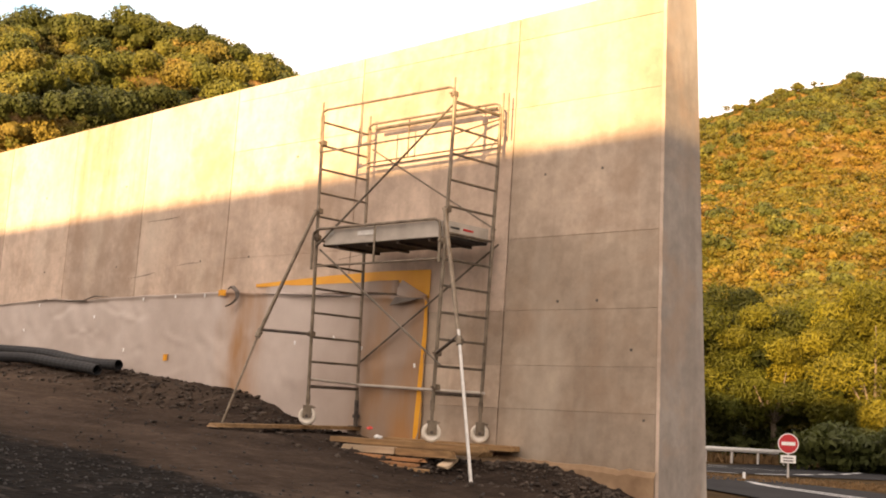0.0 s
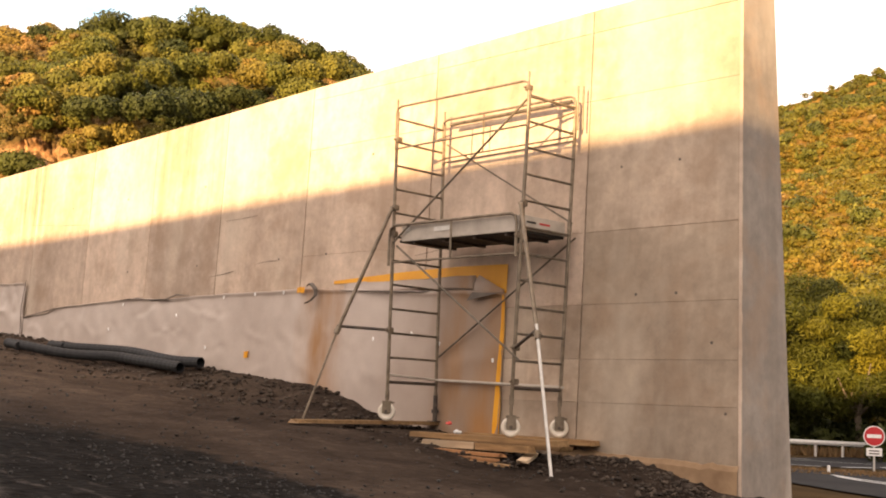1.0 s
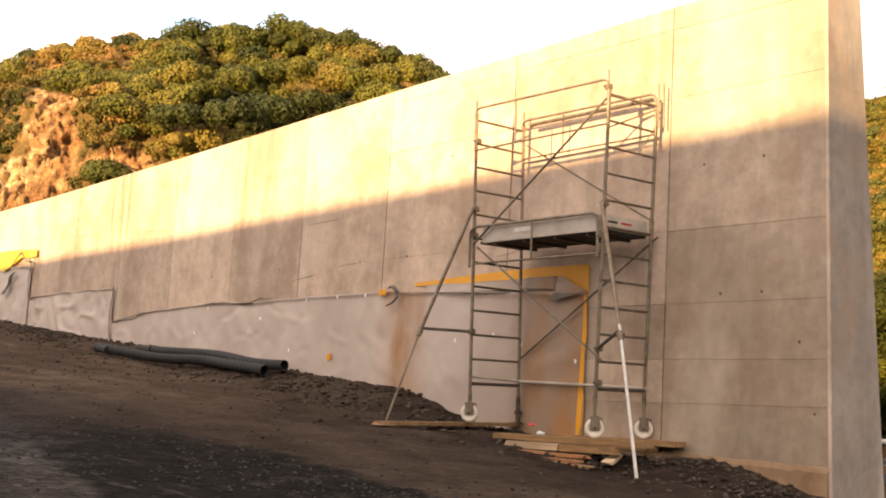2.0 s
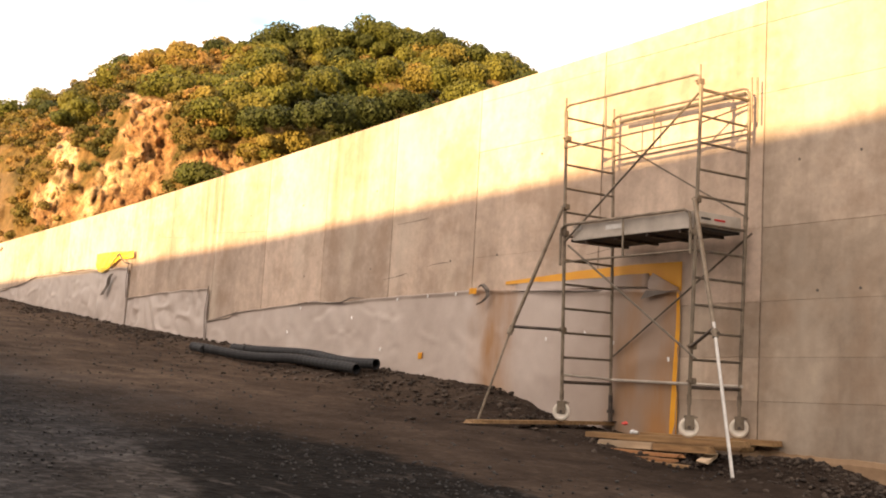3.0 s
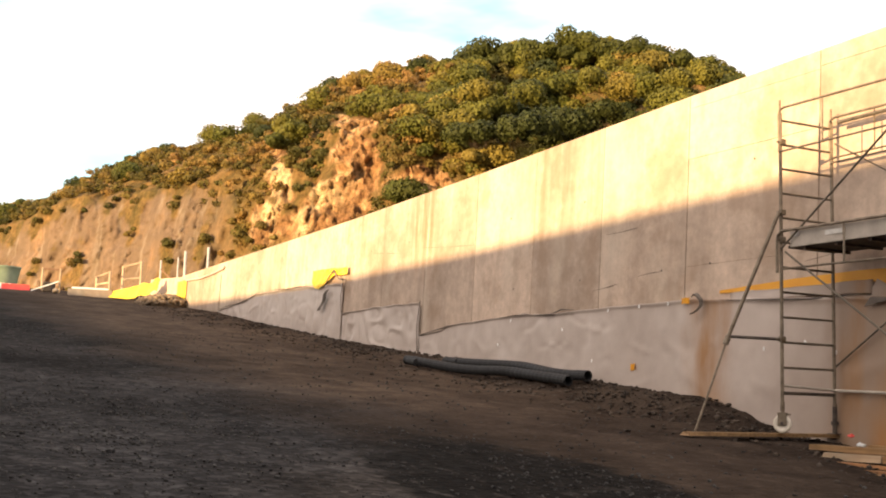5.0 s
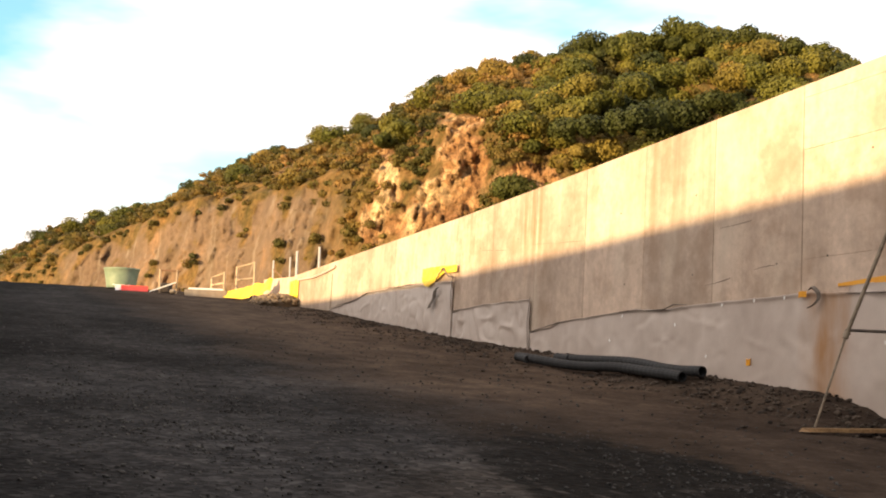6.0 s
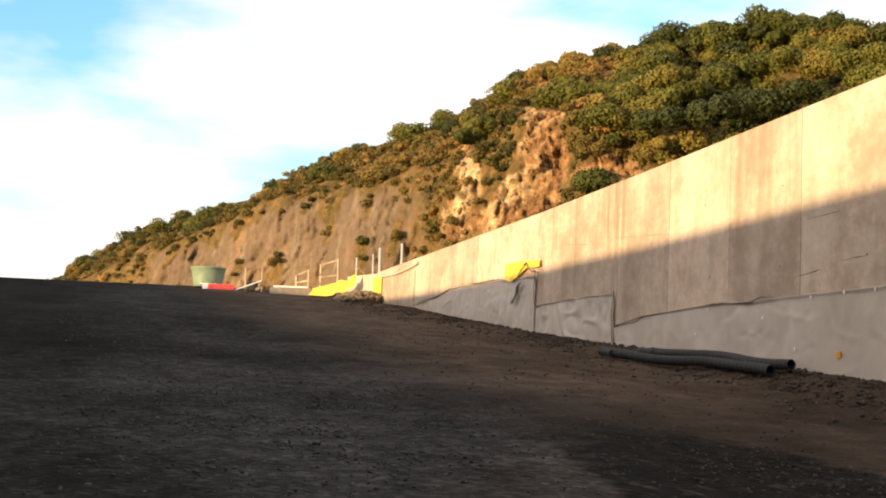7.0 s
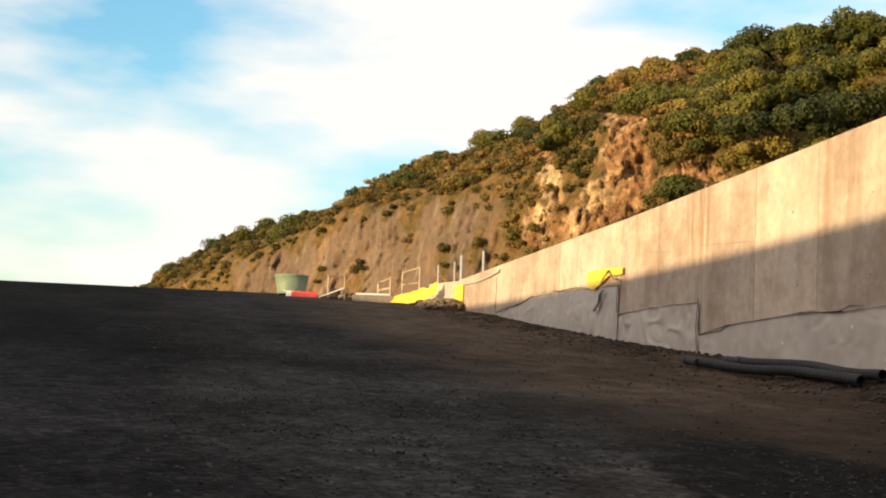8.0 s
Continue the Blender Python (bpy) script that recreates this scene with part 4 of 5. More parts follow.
for x, z in ((XL, 3.64), (XR + 0.04, 3.52), (XL, 3.34), (XR, 3.20), (XL, 2.26), (XR, 2.06), (XL, 4.42), (XR + 0.06, 4.72), (XR, 1.72)):
    bm = bmesh.new()
    box(bm, -0.032, 0.032, -0.04, 0.03, -0.03, 0.03, 0.008, Matrix.Translation(T(x, YF, z)))
    tube(bm, T(x - 0.01, YF - 0.07, z), T(x - 0.01, YF, z), 0.010, 8)
    part("coupler", bm, GALVA, tower)

# stabiliser legs: outer tube, clamp, bright telescopic inner tube, spacer arm
for (tx, tz), (kx, ky, kz), (fx, fy, fz), (ax, az) in (
        ((XL, 3.64), (-10.48 + 9.15, 8.67 - 9.5, 2.22), (-10.56 + 9.15, 8.30 - 9.5, 1.20), (XL, 2.26)),
        ((XR + 0.04, 3.52), (-7.62 + 9.15, 8.76 - 9.5, 2.15), (-7.22 + 9.15, 8.56 - 9.5, 0.80), (XR, 2.06))):
    stab = bar("stabiliser", (tx, YF - 0.05, tz), (kx, ky, kz), 0.021)
    foot_p, knee = Vector(T(fx, fy, fz)), Vector(T(kx, ky, kz))
    bm = bmesh.new()
    left = fx < 0
    tube(bm, knee + (knee - foot_p).normalized() * 0.12, foot_p, 0.0125 if left else 0.0165, 10)
    part("inner_tube", bm, GALVA if left else GALVA_BRIGHT, stab, "grimy inner tube" if left else "bright galvanised inner tube")
    bm = bmesh.new()
    d = (foot_p - knee).normalized()
    tube(bm, knee - d * 0.05, knee + d * 0.03, 0.032, 10)
    tube(bm, knee - d * 0.02 + Vector((-0.05, 0, 0)), knee - d * 0.02 + Vector((0.05, 0, 0)), 0.012, 8)
    part("clamp", bm, GALVA, stab)
    bm = bmesh.new()
    tube(bm, foot_p - d * 0.05, foot_p + d * 0.005, 0.024, 10)
    part("rubber_foot", bm, PIPE, stab)
    bar("spacer_arm", (ax, YF - 0.02, az), (kx - 0.01, ky, kz + 0.06), 0.017, DARK_STEEL)


# the tower stands close to the wall
CLOSE = 1.035
tower.scale = (CLOSE, CLOSE, CLOSE)
tower.location = Vector((0, 0, 1.5)) + CLOSE * (O - Vector((0, 0, 1.5)))


# ---------------------------------------------------------------- boards
def plank(name, a, b, width, thick, mat, label, roll=0.0, group="boards under the tower"):
    """A rough board from end a to end b (mid-points of the underside), ends split unevenly."""
    a, b = [Vector((0, 0, 1.5)) + CLOSE * (Vector(q) - Vector((0, 0, 1.5))) for q in (a, b)]
    d = b - a
    L = d.length
    bm = bmesh.new()
    n = 10
    rows_k = []
    for i in range(n + 1):
        x = L * i / n
        w = width / 2 * (1 + 0.04 * noise.noise((x * 2, L, 1)))
        sag = 0.008 * noise.noise((x * 1.5, width * 9, 2))
        ring = [(x, -w, sag), (x, w, sag), (x, w, sag + thick), (x, -w, sag + thick)]
        if i in (0, n):
            ring = [(q[0] + random.uniform(-0.03, 0.03), q[1] * random.uniform(0.75, 1.0), q[2]) for q in ring]
        rows_k.append([bm.verts.new(q) for q in ring])
    for r0, r1 in zip(rows_k, rows_k[1:]):
        for k in range(4):
            bm.faces.new((r0[k], r1[k], r1[(k + 1) % 4], r0[(k + 1) % 4]))
    bm.faces.new(rows_k[0])
    bm.faces.new(rows_k[-1][::-1])
    m = Matrix.Translation(a) @ Matrix(((d.x / L, -d.y / math.hypot(d.x, d.y), 0, 0), (d.y / L, d.x / math.hypot(d.x, d.y), 0, 0), (d.z / L, 0, 1, 0), (0, 0, 0, 1))) @ pose(0, 0, 0, roll)
    bmesh.ops.transform(bm, matrix=m, verts=bm.verts)
    bmesh.ops.recalc_face_normals(bm, faces=bm.faces)
    return solid(name, bm, mat, label, "board", group=group)


plank("scaffold_board", (-10.42, 8.08, 1.205), (-10.16, 10.02, 1.225), 0.22, 0.04, WOOD, "brown timber scaffold board under the tower's wheels")
plank("scaffold_board", (-9.55, 9.05, 1.115), (-7.55, 9.12, 1.115), 0.20, 0.055, WOOD, "worn brown board carrying a caster on the pile")
plank("scaffold_board", (-9.55, 9.86, 1.115), (-7.75, 9.84, 1.115), 0.20, 0.055, WOOD, "worn brown board carrying a caster by the wall")
plank("scaffold_board", (-9.60, 9.40, 1.06), (-7.80, 9.45, 1.055), 0.22, 0.05, WOOD, "weathered board in the pile under the tower")
plank("timber_offcut", (-9.27, 8.92, 1.035), (-8.55, 8.95, 1.035), 0.10, 0.07, WOOD_PALE, "pale sawn offcut lying in the pile of boards")
plank("timber_offcut", (-8.52, 8.95, 1.035), (-7.85, 9.0, 1.035), 0.10, 0.07, WOOD, "short brown offcut lying in the pile of boards")
plank("split_board", (-8.98, 8.80, 0.995), (-8.12, 8.86, 0.985), 0.14, 0.03, WOOD_RED, "reddish split board in the pile")
plank("split_board", (-8.85, 8.66, 0.965), (-8.05, 8.70, 0.945), 0.16, 0.028, WOOD_RED, "reddish broken board on the ground")
plank("split_board", (-8.62, 8.56, 0.945), (-7.85, 8.66, 0.905), 0.13, 0.025, WOOD, "thin broken board at the pile's edge")
plank("split_board", (-9.95, 9.60, 1.03), (-9.45, 9.25, 1.03), 0.15, 0.03, WOOD_RED, "split board sticking out of the pile")
plank("split_board", (-8.1, 9.3, 1.0), (-7.75, 8.75, 0.95), 0.12, 0.03, WOOD_PALE, "pale broken board by the stabiliser's foot")


for nm, at, rad, mt, lab in (("red_scrap", (-10.02, 10.02, 1.25), 0.035, RED_PLASTIC, "crumpled red plastic scrap by the caster"),
                             ("plastic_scrap", (-9.98, 10.12, 1.15), 0.042, WHITE, "crumpled clear plastic scrap at the sheet's foot"),
                             ("plastic_scrap", (-10.9, 10.12, 1.20), 0.03, WHITE, "small crumpled plastic scrap on the earth")):
    sb = bmesh.new()
    bmesh.ops.create_icosphere(sb, subdivisions=3, radius=rad, matrix=Matrix.Translation(at) @ Matrix.Diagonal((1.3, 0.8, 0.6, 1)))
    for v in sb.verts:
        v.co += 0.5 * rad * noise.noise_vector(v.co * (2.2 / rad) * 0.5)
    solid(nm, sb, mt, lab, "litter")


# ---------------------------------------------------------------- pipes
def ribbed_pipe(path, r, label):
    """A ribbed pipe lying along plan points on the ground, open at both ends."""
    seg, rings = 14, []
    bm = bmesh.new()
    run = [0.0]
    for p, q in zip(path, path[1:]):
        run.append(run[-1] + math.dist(p, q))
    n = int(run[-1] / 0.03)
    place = []
    for i in range(n + 1):
        s = run[-1] * i / n
        x, y = (float(np.mean([np.interp(s + o, run, [p[m] for p in path]) for o in (-0.3, -0.15, 0, 0.15, 0.3)])) for m in (0, 1))
        place.append(Vector((x, y, float(ground_z(x, y)) + r + 0.01 + 0.03 * (1 + noise.noise((s * 0.9, r * 50, path[0][1]))))))
    for i, p in enumerate(place):
        d = (place[min(i + 1, n)] - place[max(i - 1, 0)]).normalized()
        side = Vector((-d.y, d.x, 0)).normalized()
        up = side.cross(d) if side.cross(d).z > 0 else d.cross(side)
        rr = r * (1.0 if (i // 2) % 2 else 0.965)
        rings.append([bm.verts.new(p + rr * (math.cos(6.2832 * k / seg) * side + math.sin(6.2832 * k / seg) * up)) for k in range(seg)])
    for r0, r1 in zip(rings, rings[1:]):
        for k in range(seg):
            bm.faces.new((r0[k], r0[(k + 1) % seg], r1[(k + 1) % seg], r1[k]))
    for end, step in ((rings[-1], -1), (rings[0], 1)):
        c = sum((v.co for v in end), Vector()) / seg
        inner = [bm.verts.new(c + (v.co - c) * 0.86) for v in end]
        deep = [bm.verts.new(c + (v.co - c) * 0.86 + d * 0.4 * step) for v in end]
        for k in range(seg):
            bm.faces.new((end[k], end[(k + 1) % seg], inner[(k + 1) % seg], inner[k]))
            bm.faces.new((inner[k], inner[(k + 1) % seg], deep[(k + 1) % seg], deep[k]))
        bm.faces.new(deep)
    bmesh.ops.recalc_face_normals(bm, faces=bm.faces)
    return solid("drain_pipe", bm, PIPE, label, "pipe", group="drain pipes on the ramp")


ribbed_pipe([(-19.1, 8.85), (-18.4, 8.98), (-17.6, 9.30), (-16.9, 9.66), (-16.3, 9.66), (-15.05, 9.66)], 0.080, "black ribbed plastic drain pipe lying on the earth")
ribbed_pipe([(-18.9, 9.50), (-18.2, 9.62), (-17.3, 9.90), (-16.6, 9.92), (-15.8, 9.84), (-14.92, 9.92)], 0.080, "black ribbed plastic drain pipe lying beside its twin")


# ---------------------------------------------------------------- far end of the ramp
def polar(theta, d, z=None):
    """Plan place by bearing (degrees right of the first view) and distance."""
    a = radians(theta - 42)
    x, y = math.sin(a) * d, math.cos(a) * d
    return Vector((x, y, float(ground_z(x, y)) if z is None else z))


tp = polar(-41.2, 46.5) + Vector((0, 0, 0.16))
tank = thing("water_tank", "squat green plastic tank with rusty lugs on its rim", "tank", at=tp)
bm = bmesh.new()
prof = [(0.52, -0.15), (0.56, 0.10), (0.60, 0.34), (0.64, 0.52), (0.66, 0.54), (0.66, 0.58), (0.62, 0.58), (0.58, 0.40)]
rings = [[bm.verts.new((r * math.cos(6.2832 * k / 28), r * math.sin(6.2832 * k / 28), z)) for k in range(28)] for r, z in prof]
for r0, r1 in zip(rings, rings[1:]):
    for k in range(28):
        bm.faces.new((r0[k], r0[(k + 1) % 28], r1[(k + 1) % 28], r1[k]))
bm.faces.new(rings[-1])
smooth(part("tub", bm, GREEN_TANK, tank))
for a in (0.4, 1.7, 2.9):
    bm = bmesh.new()
    box(bm, -0.05, 0.05, -0.03, 0.03, 0, 0.12, 0.01, Matrix.Translation((0.45 * math.cos(a), 0.45 * math.sin(a), 0.55)))
    part("rim_lug", bm, RUST, tank)


def barrier(at, turn, mat, label, L=0.95):
    th = thing("plastic_barrier", label, "barrier", "plastic barriers at the ramp's head", at)
    th.rotation_euler.z = radians(turn)
    bm = bmesh.new()
    prof_b = [(-0.2, -0.05), (-0.2, 0.08), (-0.10, 0.18), (-0.08, 0.29), (0.08, 0.29), (0.10, 0.18), (0.2, 0.08), (0.2, -0.05)]
    sides = [[bm.verts.new((x, y, z)) for y, z in prof_b] for x in (-L / 2, L / 2)]
    for k in range(8):
        bm.faces.new((sides[0][k], sides[1][k], sides[1][(k + 1) % 8], sides[0][(k + 1) % 8]))
    bm.faces.new(sides[0][::-1])
    bm.faces.new(sides[1])
    part("shell", bm, mat, th)
    bm = bmesh.new()
    tube(bm, (-0.2, 0, 0.28), (-0.2, 0, 0.305), 0.05, 12)
    part("filler_cap", bm, WHITE, th)


barrier(polar(-40.60, 45.5) - Vector((0, 0, 0.11)), 84, RED_PLASTIC, "low red plastic road barrier", 0.95)
barrier(polar(-41.25, 45.6) - Vector((0, 0, 0.11)), 86, WHITE, "low white plastic road barrier beside the red one", 0.32)

# site clutter between barrier and wall
def post_at(theta, d, z0, h, r, name, label, mat=RUST, group=""):
    p = polar(theta, d)
    b = bmesh.new()
    tube(b, (p.x, p.y, p.z + z0), (p.x, p.y, p.z + h), r, 8)
    tube(b, (p.x, p.y, p.z + h - 0.02), (p.x, p.y, p.z + h + 0.01), r * 1.15, 8)
    return solid(name, b, mat, label, "post", group=group)


block = bmesh.new()
bp = polar(-37.4, 44.5)
box(block, -0.75, 0.75, -0.45, 0.45, -0.1, 0.20, 0.02, Matrix.Translation(bp) @ pose(0, 0, 0, 0, 0, 79))
solid("concrete_block", block, CONCRETE_END, "grey concrete block lying at the head of the ramp", "block")
slab = bmesh.new()
box(slab, -0.62, 0.60, -0.4, 0.4, 0.203, 0.26, 0.012, Matrix.Translation(bp) @ pose(0, 0, 0, 0, 0, 79))
solid("white_slab", slab, WHITE, "white sheet laid on the concrete block", "slab")
lean = bmesh.new()
box(lean, -0.02, 0.95, -0.09, 0.09, 0, 0.04, 0.004, Matrix.Translation(polar(-39.9, 44.8) + Vector((0, 0, 0.02))) @ pose(0, 0, 0, 0, -22, 84))
solid("leaning_board", lean, WHITE, "pale board propped on the rubble", "board")
crate = bmesh.new()
box(crate, -0.2, 0.2, -0.2, 0.2, 0, 0.34, 0.02, Matrix.Translation(polar(-39.2, 45.4)))
solid("site_crate", crate, DARK_STEEL, "dark steel box among the site clutter", "box")
bag = bmesh.new()
bmesh.ops.create_icosphere(bag, subdivisions=3, radius=0.14, matrix=Matrix.Translation(polar(-38.9, 44.4) + Vector((0, 0, 0.10))) @ Matrix.Diagonal((1.2, 0.8, 0.65, 1)))
for v in bag.verts:
    v.co += Vector((1, 1, 1)) * 0.05 * noise.noise(v.co * 4)
smooth(solid("cement_bag", bag, CONCRETE_END, "slumped grey bag by the concrete block", "bag"))

for th_a, th_b, za, zb in ((-37.15, -36.58, 0.66, 0.90), (-36.02, -35.22, 1.12, 1.36)):
    guard = thing("site_railing", "pale timber railing section on the ramp's head", "railing", "railings at the ramp's head", polar(th_a, 46))
    base = polar(th_a, 46)
    pa, pb = polar(th_a, 46) - base, polar(th_b, 45.4) - base
    for p, h in ((pa, za), (pb, zb)):
        b = bmesh.new()
        tube(b, (p.x, p.y, p.z - 0.05), (p.x, p.y, p.z + h), 0.045, 8)
        part("post", b, WOOD_PALE, guard)
    for f in (0.97, 0.55):
        b = bmesh.new()
        tube(b, (pa.x, pa.y, pa.z + za * f), (pb.x, pb.y, pb.z + zb * f), 0.036, 8)
        part("rail", b, WOOD_PALE, guard)
for th_p, h, r, mt in ((-39.50, 0.84, 0.034, WOOD_PALE), (-38.74, 0.84, 0.030, WOOD_PALE)):
    post_at(th_p, 45, -0.05, h, r, "site_post", "short pale timber post in the clutter", mt, "posts at the ramp's head")
tie = bmesh.new()
pa, pb = polar(-39.50, 45), polar(-38.74, 45)
tube(tie, pa + Vector((0, 0, 0.82)), pb + Vector((0, 0, 0.82)), 0.024, 8)
solid("site_rail", tie, RUST, "thin rail tied across two short posts", "rail")

stub = bmesh.new()
ends = []
for x, zt in ((-44.2, 5.42), (-39.93, 5.20)):
    ends.append([stub.verts.new(p) for p in ((x, 10.36, 3.6), (x, 10.40, zt), (x, 10.85, zt), (x, 10.95, 3.6))])
for k in range(4):
    stub.faces.new((ends[0][k], ends[0][(k + 1) % 4], ends[1][(k + 1) % 4], ends[1][k]))
stub.faces.new(ends[0])
stub.faces.new(ends[1][::-1])
solid("wall_low", stub, CONCRETE, "low end of the concrete retaining wall", "wall", "structure")
for u, z0, h, r in ((40.4, 5.15, 0.98, 0.045), (37.65, 5.2, 0.80, 0.04), (43.7, 5.3, 0.80, 0.034), (41.3, 5.2, 0.80, 0.028)):
    b = bmesh.new()
    tube(b, (-u, 10.6, z0 - 0.02), (-u, 10.6, z0 + h), r, 8)
    tube(b, (-u, 10.6, z0 - 0.02), (-u, 10.6, z0 + 0.10), r * 1.5, 8)
    solid("coping_post", b, GALVA_BRIGHT, "pale upright post on the wall's coping", "post", group="posts on the coping")
b = bmesh.new()
tube(b, (-43.7, 10.6, 5.78), (-42.3, 10.6, 5.36), 0.02, 8)
solid("post_stay", b, RUST, "slanting stay from a coping post", "stay")

film_rows = []
fb = bmesh.new()
for i in range(19):
    s = i / 18
    p = polar(-34.35 - 2.15 * s, 43.0 + 1.2 * s)
    lift = (0.95 - 0.72 * s ** 0.9) * (0.88 + 0.18 * noise.noise((s * 7, 1, 0)))
    film_rows.append([fb.verts.new((p.x + 0.08 * j + 0.05 * noise.noise((s * 6, j, 3)), p.y - 0.05 * j, p.z + max(0.0, lift - 0.15 * j) + 0.01)) for j in range(4)])
for r0, r1 in zip(film_rows, film_rows[1:]):
    for k in range(3):
        fb.faces.new((r0[k], r0[k + 1], r1[k + 1], r1[k]))
fo = solid("yellow_film", fb, YELLOW_FILM, "bright yellow film draped down from the low wall", "film")
fo.modifiers.new("thickness", "SOLIDIFY").thickness = 0.01
hem = bmesh.new()
bent(hem, [(-u, face_y(z) - 0.05, z) for u, z in ((39.2, 5.03), (37.6, 4.98), (36.3, 5.02), (35.1, 5.10), (35.0, 5.16))], 0.03, 6)
solid("sheet_edge_roll", hem, SHEET, "rolled felt hem fixed along the wall's top", "sheet edge")
hung_sheet("protective_sheet", -39.1, -35.35, line((-35.35, 4.95), (-37.6, 4.93), (-39.1, 4.97)), foot, "beige felt sheet on the low end of the wall", 0.02, 0.008, CONCRETE, 12.0, 0.02)

# heap of sunlit rubble by the low end
heap_c = polar(-34.2, 41.5)


hb = bmesh.new()
bmesh.ops.create_icosphere(hb, subdivisions=4, radius=1.0, matrix=Matrix.Translation(heap_c + Vector((0, 0, -0.08))) @ Matrix.Diagonal((1.5, 0.9, 0.40, 1)))
for v in hb.verts:
    v.co.z += 0.10 * noise.fractal(v.co * 2.5, 1, 2, 4)
solid("rubble_heap", hb, STONE_LIT, "low heap of pale broken rubble by the wall's end", "rubble heap")
ico = bmesh.new()
bmesh.ops.create_icosphere(ico, subdivisions=1, radius=1)
base_v = np.array([v.co[:] for v in ico.verts])
base_t = np.array([[v.index for v in f.verts] for f in ico.faces])
ico.free()
V, F = [], []
for k in range(420):
    a, r = rng.uniform(0, 6.28), math.sqrt(rng.random())
    px, py = heap_c.x + 1.7 * r * math.cos(a), heap_c.y + 0.9 * r * math.sin(a)
    pz = heap_c.z - 0.08 + 0.40 * math.sqrt(max(0, 1 - r * r))
    V.append(base_v * rng.uniform(0.7, 1.3, (len(base_v), 1)) * rng.uniform(0.03, 0.09) + (px, py, pz))
    F.append(base_t + k * len(base_v))
tagged(mesh_arrays("heap_stones", np.concatenate(V), np.concatenate(F), STONE_LIT), "pale loose stones over the rubble heap", "stones", kind="stuff")

# ---------------------------------------------------------------- road below, beyond the wall's free end
def ribbon(name, pts, width, lift, mat, label, z_step=0.0, kind="structure", category="road"):
    P = [polar(*p) for p in pts]
    fine = []
    for i in range(len(P) - 1):
        p0, p1, p2, p3 = P[max(i - 1, 0)], P[i], P[i + 1], P[min(i + 2, len(P) - 1)]
        for k in range(10):
            s = k / 10
            fine.append(0.5 * ((2 * p1) + (p2 - p0) * s + (2 * p0 - 5 * p1 + 4 * p2 - p3) * s * s + (3 * p1 - p0 - 3 * p2 + p3) * s ** 3))
    fine.append(P[-1])
    b = bmesh.new()
    rows_r = []
    for i, p in enumerate(fine):
        d = fine[min(i + 1, len(fine) - 1)] - fine[max(i - 1, 0)]
        n = Vector((-d.y, d.x, 0)).normalized()
        row = []
        for k in range(5):
            q = p + n * width * (k / 4 - 0.5)
            row.append(b.verts.new((q.x, q.y, float(ground_z(q.x, q.y)) + lift)))
        rows_r.append(row)
    for r0, r1 in zip(rows_r, rows_r[1:]):
        for k in range(4):
            b.faces.new((r0[k], r0[k + 1], r1[k + 1], r1[k]))
    return solid(name, b, mat, label, category, kind)


MAIN = [(2, 48.5), (8, 47.5), (12.5, 47.5), (15, 49.0), (17.5, 54.0), (19.6, 66), (21.0, 90), (22, 130)]
ribbon("road_main", MAIN, 9.5, 0.03, ASPHALT, "grey asphalt road curving away below the hill")
ribbon("road_slip", [(6, 37), (11, 36), (14.5, 32.6), (17.2, 29.4), (20, 27), (24, 25)], 5.0, 0.036, ASPHALT, "grey asphalt slip road joining the main road")


def dashes(pts, count, length, width, label, lift):
    P = [polar(*p) for p in pts]
    L = [0.0]
    for a, c in zip(P, P[1:]):
        L.append(L[-1] + (c - a).length)
    for k in range(count):
        s0 = L[-1] * k / count
        b = bmesh.new()
        row = []
        for s in np.linspace(s0, s0 + length, 5):
            q = Vector([float(np.interp(s, L, [p[i] for p in P])) for i in range(3)])
            q2 = Vector([float(np.interp(s + 0.1, L, [p[i] for p in P])) for i in range(3)])
            n = Vector((-(q2 - q).y, (q2 - q).x, 0)).normalized() * width / 2
            row.append([b.verts.new((c.x, c.y, float(ground_z(c.x, c.y)) + lift)) for c in (q - n, q + n)])
        for r0, r1 in zip(row, row[1:]):
            b.faces.new((r0[0], r0[1], r1[1], r1[0]))
        tagged(link(b, "road_marking", LINE_PAINT), label, "road marking", "road markings", "structure")


dashes([(11, 42.5), (13.1, 42.0), (14.5, 42.4), (16.2, 45.0), (18.4, 52.0), (20.2, 67.0)], 9, 2.2, 0.28, "white broken edge line on the road", 0.042)
dashes([(11.5, 54.5), (13.6, 52.6)], 1, 2.4, 0.25, "white solid line on the road", 0.042)
dashes([(12.0, 50.2), (16.0, 50.5)], 3, 1.5, 0.18, "white broken centre line on the road", 0.042)
dashes([(14.3, 34.2), (15.2, 32.4), (17.4, 30.2), (20, 28)], 2, 4.0, 0.16, "white edge line on the slip road", 0.048)
dashes([(14.5, 33.2), (15.3, 31.6), (17.3, 29.6), (20, 27.4)], 2, 4.0, 0.16, "white edge line on the slip road", 0.048)

